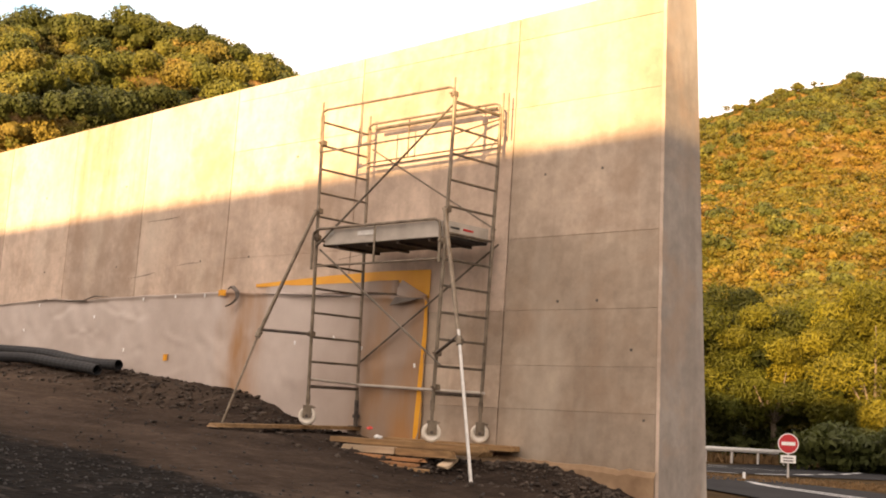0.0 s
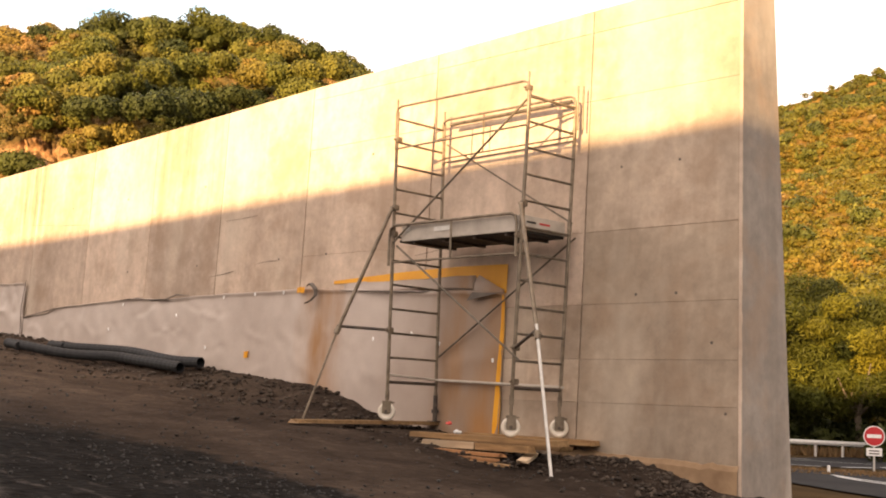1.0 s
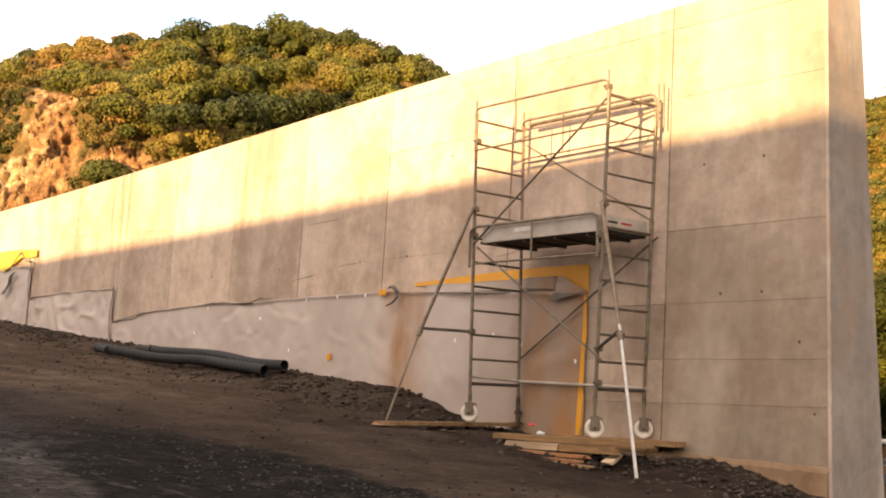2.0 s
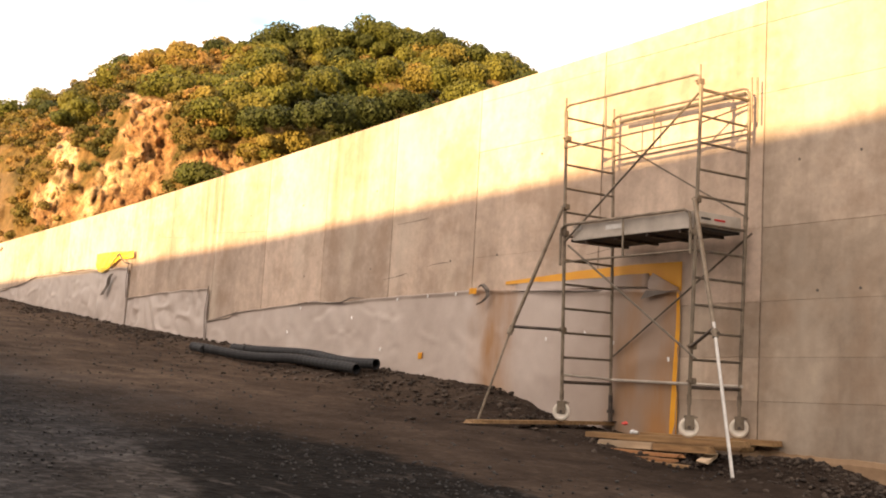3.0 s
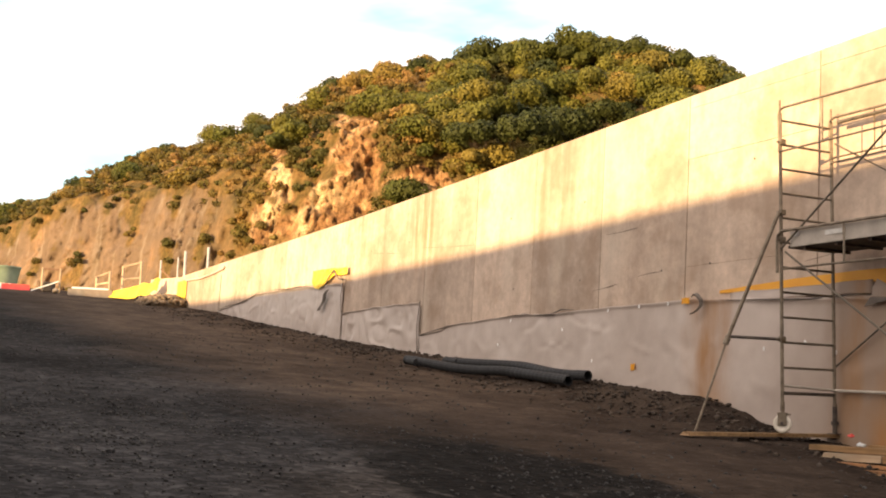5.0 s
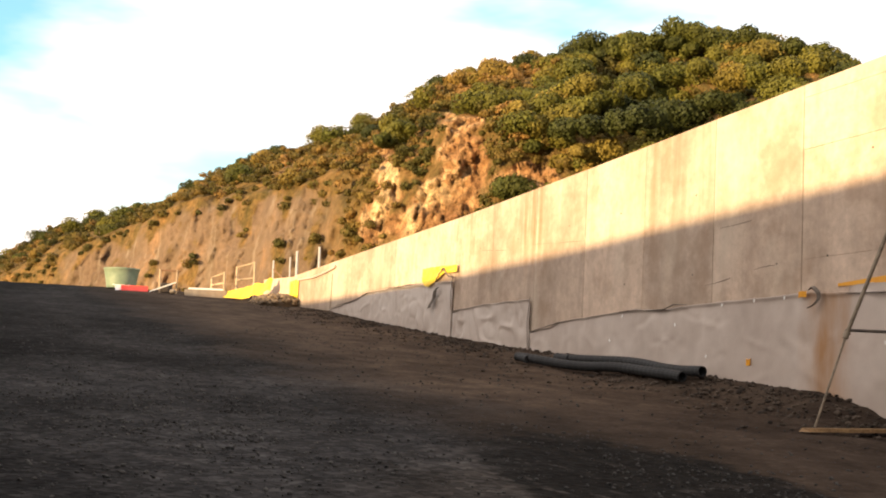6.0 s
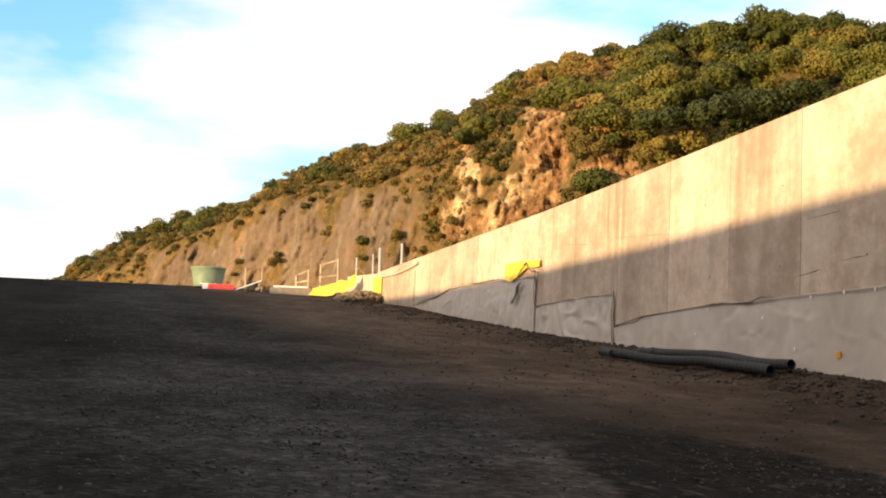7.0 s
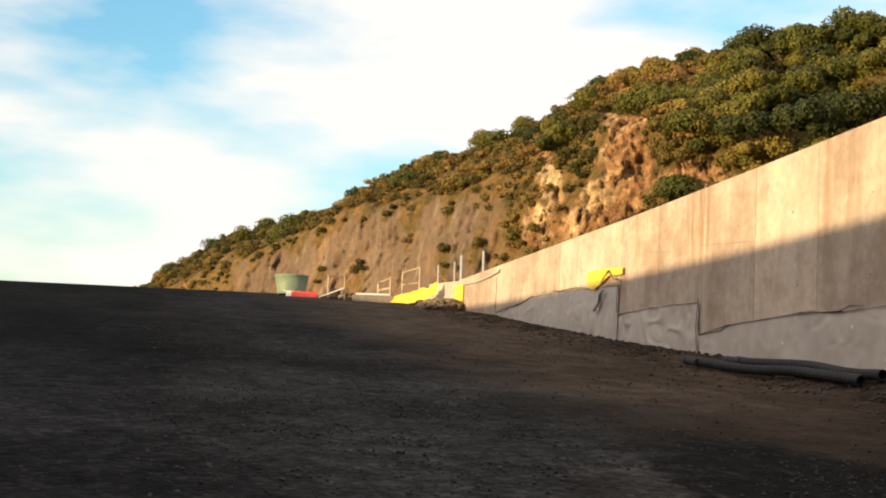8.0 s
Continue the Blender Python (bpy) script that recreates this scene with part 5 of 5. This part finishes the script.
rail_a, rail_b = polar(7.0, 60), polar(18.6, 64)
rail = thing("guard_rail", "grey steel roadside guard rail on short posts", "guard rail", at=rail_a)
dv = rail_b - rail_a
b = bmesh.new()
prof_r = [(0, 0.50), (-0.06, 0.53), (-0.06, 0.58), (-0.02, 0.61), (-0.06, 0.64), (-0.06, 0.69), (0, 0.72), (0.02, 0.61)]
nrm = Vector((-dv.y, dv.x, 0)).normalized()
sides = [[b.verts.new(o + nrm * y * -1 + Vector((0, 0, z + 0.05))) for y, z in prof_r] for o in (Vector(), dv)]
for k in range(8):
    b.faces.new((sides[0][k], sides[1][k], sides[1][(k + 1) % 8], sides[0][(k + 1) % 8]))
part("beam", b, GALVA_BRIGHT, rail)
for k in range(10):
    o = dv * ((k + 0.5) / 10)
    b = bmesh.new()
    box(b, -0.05, 0.05, 0.03, 0.13, -0.1, 0.76, 0.008, Matrix.Translation(o))
    part("post", b, GALVA_BRIGHT, rail)

# no-entry sign
sp = polar(16.05, 40) + Vector((0, 0, 0.08))
sign = thing("no_entry_sign", "round red no-entry sign with a white bar and small plate", "road sign", at=sp)
sign.rotation_euler.z = radians(16.3 * -1 + 42 + 4)
b = bmesh.new()
box(b, -0.03, 0.03, 0.02, 0.08, -0.1, 1.32, 0.006)
part("post", b, GALVA_BRIGHT, sign)
b = bmesh.new()
tube(b, (0, 0.0, 1.02), (0, 0.018, 1.02), 0.315, 40)
disc = part("disc_rim", b, WHITE, sign, "white rim of the round sign")
b = bmesh.new()
tube(b, (0, -0.005, 1.02), (0, -0.0005, 1.02), 0.285, 40)
part("red_disc", b, RED, disc, "red face of the sign")
b = bmesh.new()
box(b, -0.21, 0.21, -0.010, -0.0055, 0.965, 1.075)
part("white_bar", b, WHITE, disc, "white bar across the sign")
b = bmesh.new()
box(b, -0.23, 0.23, 0.0, 0.016, 0.42, 0.66, 0.004)
plate = part("plate", b, WHITE, sign, "small white plate below the disc")
for z in (0.575, 0.49):
    b = bmesh.new()
    box(b, -0.15, 0.15, -0.005, -0.001, z - 0.018, z + 0.018)
    part("text_bar", b, DARK_STEEL, plate, "dark line of lettering")
for th_p, d, h in ((18.2, 58, 1.35), (14.15, 36.5, 0.22)):
    p = polar(th_p, d)
    b = bmesh.new()
    tube(b, (p.x, p.y, p.z - 0.05), (p.x, p.y, p.z + h), 0.04, 8)
    solid("marker_post", b, WHITE if h < 1 else GALVA, "slim roadside marker post", "post", group="roadside marker posts")


# ---------------------------------------------------------------- foliage
def leaf_cloud(centres, radii, leaves, size, squash=0.8, long=1.0, corners=4, lump=0.44):
    """Quads strewn over lumpy shells: crowns made of many small leaf clumps. Returns points and faces."""
    n = len(centres)
    total = n * leaves
    lobes = 8
    lob = rng.normal(0, 1, (n, lobes, 3))
    lob /= np.linalg.norm(lob, axis=2, keepdims=True)
    lob[:, :, 2] = np.abs(lob[:, :, 2]) * 0.9 - 0.15
    pick = rng.integers(0, lobes, total)
    who = np.repeat(np.arange(n), leaves)
    d = rng.normal(0, 1, (total, 3))
    d /= np.linalg.norm(d, axis=1, keepdims=True)
    r = radii[who][:, None]
    shell = rng.uniform(0.75, 1.08, (total, 1))
    pos = centres[who] + r * ((1.04 - lump) * lob[who, pick] + lump * d * shell) * (1, 1, squash)
    nor = d + rng.normal(0, 0.3 if lump < 0.6 else 0.6, (total, 3))
    nor /= np.linalg.norm(nor, axis=1, keepdims=True)
    ref = rng.normal(0, 1, (total, 3))
    t1 = np.cross(nor, ref)
    t1 /= np.linalg.norm(t1, axis=1, keepdims=True) + 1e-9
    t2 = np.cross(nor, t1)
    s = size * rng.uniform(0.6, 1.35, (total, 1))
    a, c = t1 * s * long, t2 * s / long
    if corners == 3:
        verts = np.stack([pos - a - c * 0.7, pos + a - c * 0.7, pos + c * 1.2 + nor * s * 0.2], 1).reshape(-1, 3)
        return verts, np.arange(total * 3).reshape(-1, 3)
    verts = np.stack([pos - a, pos - c * 0.8 + nor * s * 0.15, pos + a, pos + c * 0.8 + nor * s * 0.15], 1).reshape(-1, 3)
    return verts, np.arange(total * 4).reshape(-1, 4)


def tree(base, height, spread, seed, label, leaves, tint):
    r = random.Random(seed)
    th = thing("tree", label, "tree", "trees behind the road", base)
    b = bmesh.new()
    fork = height * 0.30
    bent(b, [(0, 0, -0.3), (0.08 * r.uniform(-1, 1), 0.1, fork * 0.5), (0.15 * r.uniform(-1, 1), 0.0, fork)], [0.24, 0.19, 0.16], 9)
    part("trunk", b, BARK, th)
    for k in range(7):
        a = 6.28 * k / 7 + r.uniform(-0.3, 0.3)
        reach, up = spread * r.uniform(0.25, 0.5), height * r.uniform(0.45, 0.7)
        tip = Vector((math.cos(a) * reach, math.sin(a) * reach, up))
        b = bmesh.new()
        bent(b, [(0, 0, fork * 0.8), tip * 0.45 + Vector((0, 0, fork * 0.35)), tip], [0.11, 0.07, 0.025], 7)
        part("limb", b, BARK, th)
    cs, rs = [], []
    for k in range(26):
        a, q = r.uniform(0, 6.28), math.sqrt(r.random())
        z = height * (0.22 + 0.66 * r.random())
        lim = spread * (1.0 - 0.75 * max(0.0, (z / height - 0.5) / 0.5) ** 1.5)
        cs.append((math.cos(a) * q * lim, math.sin(a) * q * lim, z))
        rs.append(spread * r.uniform(0.22, 0.40))
    v, f = leaf_cloud(np.array(cs), np.array(rs), leaves // 26, 0.085, 0.8, 1.8, 4, 0.64)
    crown = mesh_arrays("crown", v, f, LEAF_TREE)
    point_values(crown, "crown_tint", np.clip(np.repeat(tint + np.array([r.uniform(-0.35, 0.30) for _ in cs]), len(v) // 26), 0, 1))
    crown.parent = th
    return th


for k, (th_t, d, h, s) in enumerate(((11.2, 66, 6.6, 3.4), (13.3, 70, 7.9, 3.6), (15.4, 67, 6.9, 3.3), (17.6, 70, 7.3, 3.8), (19.7, 66, 8.2, 4.0), (21.9, 70, 8.0, 3.8), (14.6, 80, 7.9, 3.8), (18.4, 82, 8.6, 4.2), (10.6, 80, 8.0, 4.0))):
    tree(polar(th_t, d), h * 1.27, s * 1.12, 40 + k, "broad yellow-green tree with dense feathery foliage behind the road", 26000, (0.35, 0.25, 0.55, 0.8, 0.9, 0.7, 0.3, 0.6, 0.3)[k])

# low undergrowth along the road; its low crown tints hold the shade below the trees
n = 130
cs = np.array([tuple(polar(rng.uniform(10, 23), rng.uniform(66, 76)) + Vector((0, 0, rng.uniform(0.3, 1.2)))) for _ in range(n)])
v, f = leaf_cloud(cs, rng.uniform(0.7, 1.5, n), 260, 0.16, 0.8, 1.4)
tagged(point_values(mesh_arrays("undergrowth", v, f, LEAF_HILL), "crown_tint", np.repeat(rng.uniform(0, 0.12, len(cs)), len(v) // len(cs))), "green undergrowth below the trees, tinted dark for their shade", "bushes", kind="stuff")
n = 70
cs = np.array([tuple(polar(rng.uniform(16.3, 21.5), rng.uniform(57, 61)) + Vector((0, 0, rng.uniform(0.2, 1.6)))) for _ in range(n)])
cs = cs[cs[:, 2] < 1.8]
v, f = leaf_cloud(cs, rng.uniform(0.6, 1.2, len(cs)), 260, 0.14, 0.8, 1.4)
tagged(point_values(mesh_arrays("roadside_bushes", v, f, LEAF_HILL), "crown_tint", np.repeat(rng.uniform(0, 0.12, len(cs)), len(v) // len(cs))), "dense green bushes at the road's edge, tinted dark for shade", "bushes", kind="stuff")

# dry grass tufts on the verge
tuft_v, tuft_f = [], []
for k in range(4200):
    p = polar(rng.uniform(11, 21), rng.choice((rng.uniform(63, 66), rng.uniform(34.5, 40))))
    if p.y < 20:
        continue
    h, a = rng.uniform(0.12, 0.5) if p.length > 50 else rng.uniform(0.03, 0.08), rng.uniform(0, 6.28)
    w = 0.05
    dx, dy = math.cos(a), math.sin(a)
    lx, ly = rng.normal(0, 0.3, 2) * h
    i0 = len(tuft_v)
    tuft_v += [(p.x - dx * w, p.y - dy * w, p.z), (p.x + dx * w, p.y + dy * w, p.z), (p.x + lx + dx * 0.01, p.y + ly + dy * 0.01, p.z + h), (p.x + lx - dx * 0.01, p.y + ly - dy * 0.01, p.z + h)]
    tuft_f.append((i0, i0 + 1, i0 + 2, i0 + 3))
STRAW = make_plain("dry_straw", (0.10, 0.056, 0.02), (0.19, 0.11, 0.042), 1.5, 0.9)
tagged(mesh_arrays("dry_grass", np.array(tuft_v), np.array(tuft_f), STRAW), "dry straw-coloured grass on the road's verge", "grass", kind="stuff")

# ---------------------------------------------------------------- hills
def table(pairs):
    xs, ys = [p[0] for p in pairs], [p[1] for p in pairs]
    return lambda t: np.interp(t, xs, ys)


ridge_el = table([(-52, 2.0), (-49, 3.6), (-47.3, 4.1), (-45.7, 5.5), (-44.2, 6.5), (-42.6, 6.9), (-41.0, 7.4), (-39.2, 7.9), (-37.7, 9.1), (-35.8, 10.1), (-34.3, 10.6), (-32.4, 11.0), (-30.2, 12.0),
                  (-28.5, 13.0), (-26.7, 14.0), (-25.2, 14.3), (-22.6, 15.1), (-20.3, 15.5), (-17.5, 15.8), (-16.6, 15.7), (-14.0, 16.1), (-11.2, 15.7), (-9.1, 15.4), (-7.9, 14.4), (-5, 11), (0, 6)])
cliff_el = table([(-52, 1.5), (-46.7, 4.2), (-43.4, 5.8), (-41.2, 6.7), (-38.4, 8.3), (-34.7, 9.0), (-30, 10.2), (-26.7, 12.4), (-24, 12.4), (-21.5, 10.6), (-18, 9.6), (0, 6)])
ridge_d = table([(-52, 330), (-40, 235), (-30, 175), (-20, 150), (0, 140)])
# crags: bearing, elevation, half width, half height
CRAGS = [(-25.5, 10.7, 1.45, 2.1), (-26.4, 9.0, 1.6, 1.3), (-25.7, 12.5, 1.3, 0.6), (-22.5, 10.1, 2.0, 0.75), (-29.0, 9.7, 0.75, 1.7), (-29.7, 8.0, 1.0, 1.2), (-27.6, 7.7, 1.7, 1.0)]


def facets(p, size, seed):
    """Height of a broken rock face: one tilted plane for each block."""
    q = Vector(p) / size + Vector((seed, 2 * seed, 3 * seed))
    at = noise.voronoi(q)[1][0]
    tilt = noise.cell_vector(at * 9.7 + Vector((seed, 0, 0))) - Vector((0.5, 0.5, 0.5))
    return size * (tilt.dot(q - at) * 1.5 + 0.55 * tilt.x)


def cliff_hill(n_th=500, n_w=170):
    th = np.linspace(-50, -1, n_th)
    V = np.zeros((n_th, n_w, 3))
    ochre, grey = np.zeros((n_th, n_w)), np.zeros((n_th, n_w))
    for i, t in enumerate(th):
        R = float(ridge_d(t))
        zr, zc = math.tan(radians(float(ridge_el(t)) + 0.15)) * R + 1.5, math.tan(radians(float(cliff_el(t)))) * R * 0.80 + 1.5
        a = radians(t - 42)
        # unseen forward bulge of the hill, added behind the wall to shade the gully beside it
        spur = 26.0 * float(ease(t, -13.5, -8.5))
        gully = 7.0 * math.exp(-((t + 15.0) / 2.6) ** 2)
        for j in range(n_w):
            w = j / (n_w - 1)
            if w < 0.55:                              # rock face
                s = w / 0.55
                d, z = R * (0.74 + 0.06 * s), -2 + (zc + 2) * s
                steep = 1.0
            elif w < 0.9:                             # scrub slope to the ridge
                s = (w - 0.55) / 0.35
                d, z = R * (0.80 + 0.20 * s), zc + (zr - zc) * (s ** 0.85)
                steep = max(0.0, 1 - s * 3)
            else:
                s = (w - 0.9) / 0.1
                d, z = R * (1.0 + 0.25 * s), zr - (zr + 2) * s
                steep = 0.0
            el = math.degrees(math.atan2(z - 1.5, d))
            d -= spur * (1 - float(ease(el, 11.5, 14.5))) - gully * (1 - float(ease(el, 13.0, 14.5)))
            z = 1.5 + math.tan(radians(el)) * d if w < 0.9 else z
            px, py = math.sin(a) * d, math.cos(a) * d
            big = noise.fractal(Vector((px * 0.055, py * 0.055, z * 0.04)), 0.9, 2.1, 5)
            ragged = noise.fractal(Vector((px * 0.22, py * 0.22, z * 0.22)), 0.9, 2.1, 4)
            o = max(1.0 - math.hypot((t - c[0]) / c[2], (el - c[1]) / c[3]) for c in CRAGS)
            o = float(ease(o + 0.45 * ragged, 0.02, 0.20))
            g = float(ease(cliff_el(t) - 0.2 - el + 0.8 * ragged, 0.0, 0.5)) * float(ease(t, -44.8, -42.8)) * (1 - float(ease(t, -33.5, -30.0)))
            g *= float(ease(ragged, -0.55, -0.25))
            hard = max(o, 0.42 * g)
            push = (4.5 - 2.0 * o) * big + (1.1 - 0.7 * o) * ragged
            if hard > 0.02:
                push += hard * (0.30 * facets((px, py, z * 0.9), 4.2, 1.0) + 0.55 * facets((px, py, z), 1.9, 4.0) + 1.1 * facets((px, py, z), 0.85, 7.0))
            V[i, j] = (px + math.sin(a) * push, py + math.cos(a) * push, z + (1 - steep) * 1.0 * big * min(1.0, max(0.0, (1 - w) * 8)))
            ochre[i, j], grey[i, j] = o, g
    ob = mesh_arrays("hill_cliff", V.reshape(-1, 3), grid_faces(n_th, n_w), ROCK, False)
    point_values(ob, "ochre_rock", ochre)
    point_values(ob, "grey_rock", grey)
    return tagged(ob, "scrub-covered hill with ochre crags and a grey weathered cliff", "hill", kind="structure"), V, np.maximum(ochre, grey)


hill, HV, BARE = cliff_hill()


def woods(name, cs, rs, tints, leaves, size, material, label, squash=0.8):
    v, f = leaf_cloud(np.array(cs), np.array(rs), leaves, size, squash, 1.15, 3, 0.55)
    ob = point_values(mesh_arrays(name, v, f, material), "crown_tint", np.repeat(np.clip(tints, 0, 1), leaves * 3))
    return tagged(ob, label, "woods", kind="stuff")


def crowns_on(Vgrid, count, choose, rad, leaves, size, name, material, label, tint, sink=0.35):
    """Crowns strewn over a hillside where choose() allows; tint() gives each its colour."""
    n_i, n_j = Vgrid.shape[:2]
    cs, rs, ts = [], [], []
    while len(cs) < count:
        i, j = int(rng.integers(0, n_i)), int(rng.integers(0, n_j))
        if rng.random() > choose(i, j):
            continue
        r = rng.uniform(*rad)
        cs.append(Vgrid[i, j] + rng.normal(0, 0.4, 3) + (0, 0, r * sink))
        rs.append(r)
        ts.append(tint(Vgrid[i, j]))
    return woods(name, cs, rs, ts, leaves, size, material, label)


def bearing(i):
    return -50 + 49 * i / 499


def tree_place(i, j):
    """Trees stand thick at the near end and thin out towards the far ridge; none on bare rock."""
    t, w = bearing(i), j / 169
    if w > 0.92 or w < 0.3 or BARE[i, j] > 0.15:
        return 0.0
    lush = float(np.interp(t, [-46, -36, -30, -25, -21], [0.14, 0.10, 0.13, 0.35, 1.0]))
    if w < 0.55 and t < -20:
        lush *= 0.5 if t > -24 else 0.12
    return lush * (1.0 if noise.noise((t * 0.45, w * 7, 0)) > -0.2 else 0.25)


def scrub_place(i, j):
    t, w = bearing(i), j / 169
    if w > 0.91:
        return 0.0
    bare = BARE[i, j]
    if t < -31 and w < 0.55:
        return 0.6 * (1 - bare) ** 2
    return 0.9 - 0.88 * min(1.0, bare * 1.5) if t < -18 else 0.35


def patchy(p):
    return 0.45 + 0.75 * noise.noise(Vector(p) * 0.075) + rng.normal(0, 0.20)


crowns_on(HV, 470, tree_place, (1.3, 3.0), 1500, 0.16, "hill_trees", LEAF_HILL, "dense olive-green trees over the rocky hill", patchy)
crowns_on(HV, 4200, scrub_place, (0.35, 1.25), 170, 0.14, "hill_scrub", LEAF_SCRUB, "dry yellow-green scrub over the rocky hill", patchy)

# dark trees that stand out along the skyline: bearing, elevation of the top, crown radius
cs, rs = [], []
for t, el, r in ((-47.1, 4.7, 1.9), (-45.9, 5.5, 1.6), (-43.8, 6.9, 1.7), (-40.5, 8.1, 1.6), (-39.6, 8.25, 2.0), (-37.9, 9.2, 1.5), (-35.8, 10.5, 1.7), (-34.3, 11.15, 2.1), (-33.4, 11.0, 1.4), (-32.5, 11.3, 1.5),
                 (-30.3, 12.4, 1.9), (-26.7, 14.75, 2.4), (-25.4, 14.5, 1.6), (-24.4, 14.7, 1.7), (-22.6, 15.5, 1.7), (-21.4, 15.5, 1.5), (-19.5, 16.6, 2.8), (-18.4, 16.3, 2.0), (-17.5, 16.55, 2.3), (-15.6, 17.15, 2.6),
                 (-14.7, 16.9, 2.3), (-14.0, 16.6, 2.2), (-12.4, 16.7, 2.4), (-11.5, 16.3, 2.1), (-10.2, 16.0, 2.1), (-9.0, 15.75, 2.0), (-8.1, 15.2, 1.6)):
    R, a = float(ridge_d(t)) * 0.985, radians(t - 42)
    z = math.tan(radians(el + (0.42 if t > -24 else 0.12))) * R + 1.5
    for dx, dz, q in ((0, -0.85, 1.0), (0.8, -1.25, 0.75), (-0.85, -1.35, 0.7)):
        cs.append((math.sin(a) * R + dx * r * math.cos(a), math.cos(a) * R - dx * r * math.sin(a), z + dz * r))
        rs.append(r * q)
woods("skyline_trees", cs, rs, rng.uniform(0.0, 0.30, len(cs)), 1300, 0.17, LEAF_HILL, "dark green trees standing along the hill's skyline")

# gully trees, tinted dark for its shade, and screening ones tinted lighter for the sun
cs, rs, ts = [], [], []
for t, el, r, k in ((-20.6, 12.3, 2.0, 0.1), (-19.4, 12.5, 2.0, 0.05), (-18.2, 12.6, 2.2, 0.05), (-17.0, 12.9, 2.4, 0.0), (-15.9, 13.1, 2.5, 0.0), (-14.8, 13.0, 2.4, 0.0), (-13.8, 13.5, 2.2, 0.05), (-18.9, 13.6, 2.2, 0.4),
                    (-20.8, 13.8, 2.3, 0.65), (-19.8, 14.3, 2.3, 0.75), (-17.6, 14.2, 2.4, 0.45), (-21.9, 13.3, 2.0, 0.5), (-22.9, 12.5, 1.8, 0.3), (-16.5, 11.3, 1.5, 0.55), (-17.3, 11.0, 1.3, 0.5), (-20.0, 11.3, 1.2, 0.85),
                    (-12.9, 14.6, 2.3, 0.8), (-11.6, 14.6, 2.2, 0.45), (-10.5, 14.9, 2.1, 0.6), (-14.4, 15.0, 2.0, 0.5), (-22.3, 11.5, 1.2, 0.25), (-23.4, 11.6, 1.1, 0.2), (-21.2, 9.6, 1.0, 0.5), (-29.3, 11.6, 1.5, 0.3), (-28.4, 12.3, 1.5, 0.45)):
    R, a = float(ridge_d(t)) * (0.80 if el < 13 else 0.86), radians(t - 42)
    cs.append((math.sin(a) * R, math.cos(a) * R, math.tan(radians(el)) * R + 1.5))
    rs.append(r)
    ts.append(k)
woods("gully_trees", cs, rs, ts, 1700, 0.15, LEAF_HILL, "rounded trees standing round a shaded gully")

right_el = table([(5, 12.6), (11.85, 13.95), (13.5, 14.3), (16, 15.0), (18.5, 15.65), (20.1, 15.5), (24, 16.0), (30, 16)])


def dry_hill(n_th=170, n_w=170):
    th = np.linspace(7, 25, n_th)
    V = np.zeros((n_th, n_w, 3))
    for i, t in enumerate(th):
        R = 300.0
        zr = math.tan(radians(float(right_el(t)))) * R + 1.5
        a = radians(t - 42)
        for j in range(n_w):
            w = j / (n_w - 1)
            if w < 0.93:
                s = w / 0.93
                d, z = 84 + (R - 84) * s, -1.5 + (zr + 1.5) * (0.85 * s + 0.15 * s * s)
            else:
                s = (w - 0.93) / 0.07
                d, z = R * (1 + 0.3 * s), zr * (1 - s)
            px, py = math.sin(a) * d, math.cos(a) * d
            z += (3.5 * noise.fractal((px * 0.03, py * 0.03, 0), 1, 2.1, 5) + 0.5 * noise.noise((px * 0.4, py * 0.4, 1))) * min(1, w * 4) * min(1.0, (1 - w) * 12)
            V[i, j] = (px, py, z)
    ob = mesh_arrays("hill_dry", V.reshape(-1, 3), grid_faces(n_th, n_w), SLOPE, True)
    return tagged(ob, "tall hillside of orange dry grass and scrub", "hill", kind="structure"), V


hill_r, HR = dry_hill()


def dry_place(i, j):
    return 0.0 if j > 158 else (1.0 if noise.noise((i * 0.05, j * 0.05, 3)) > -0.15 else 0.45)


def dry_tint(p):
    """Greener towards the crest, orange and straw-coloured lower down."""
    return 0.55 - 0.32 * float(ease(p[2], 42, 78)) + 0.5 * noise.noise(Vector(p) * 0.05) + rng.normal(0, 0.13)


crowns_on(HR, 9500, dry_place, (0.45, 1.5), 84, 0.21, "hillside_scrub", LEAF_DRY, "yellow, orange and green scrub over the dry hillside", dry_tint, 0.2)
crowns_on(HR, 260, lambda i, j: dry_place(i, j) * (1.0 if j > 100 else 0.3), (1.4, 2.6), 420, 0.24, "hillside_trees", LEAF_HILL, "small dark trees dotted over the dry hillside", lambda p: rng.uniform(0.15, 0.6), 0.3)
cs, rs = [], []
for t, el, r in ((12.1, 14.0, 1.9), (13.2, 14.25, 1.8), (14.0, 14.4, 1.4), (15.0, 14.7, 1.3), (16.0, 15.0, 1.6), (16.7, 15.25, 2.0), (17.2, 15.3, 1.6), (18.8, 15.85, 2.2), (19.5, 15.65, 2.2), (20.3, 15.5, 2.0)):
    a = radians(t - 42)
    cs.append((math.sin(a) * 298, math.cos(a) * 298, math.tan(radians(el)) * 298 + 1.5 - r * 0.8))
    rs.append(r)
woods("crest_trees", cs, rs, rng.uniform(0, 0.2, len(cs)), 800, 0.24, LEAF_HILL, "dark trees on the dry hill's crest", 0.7)
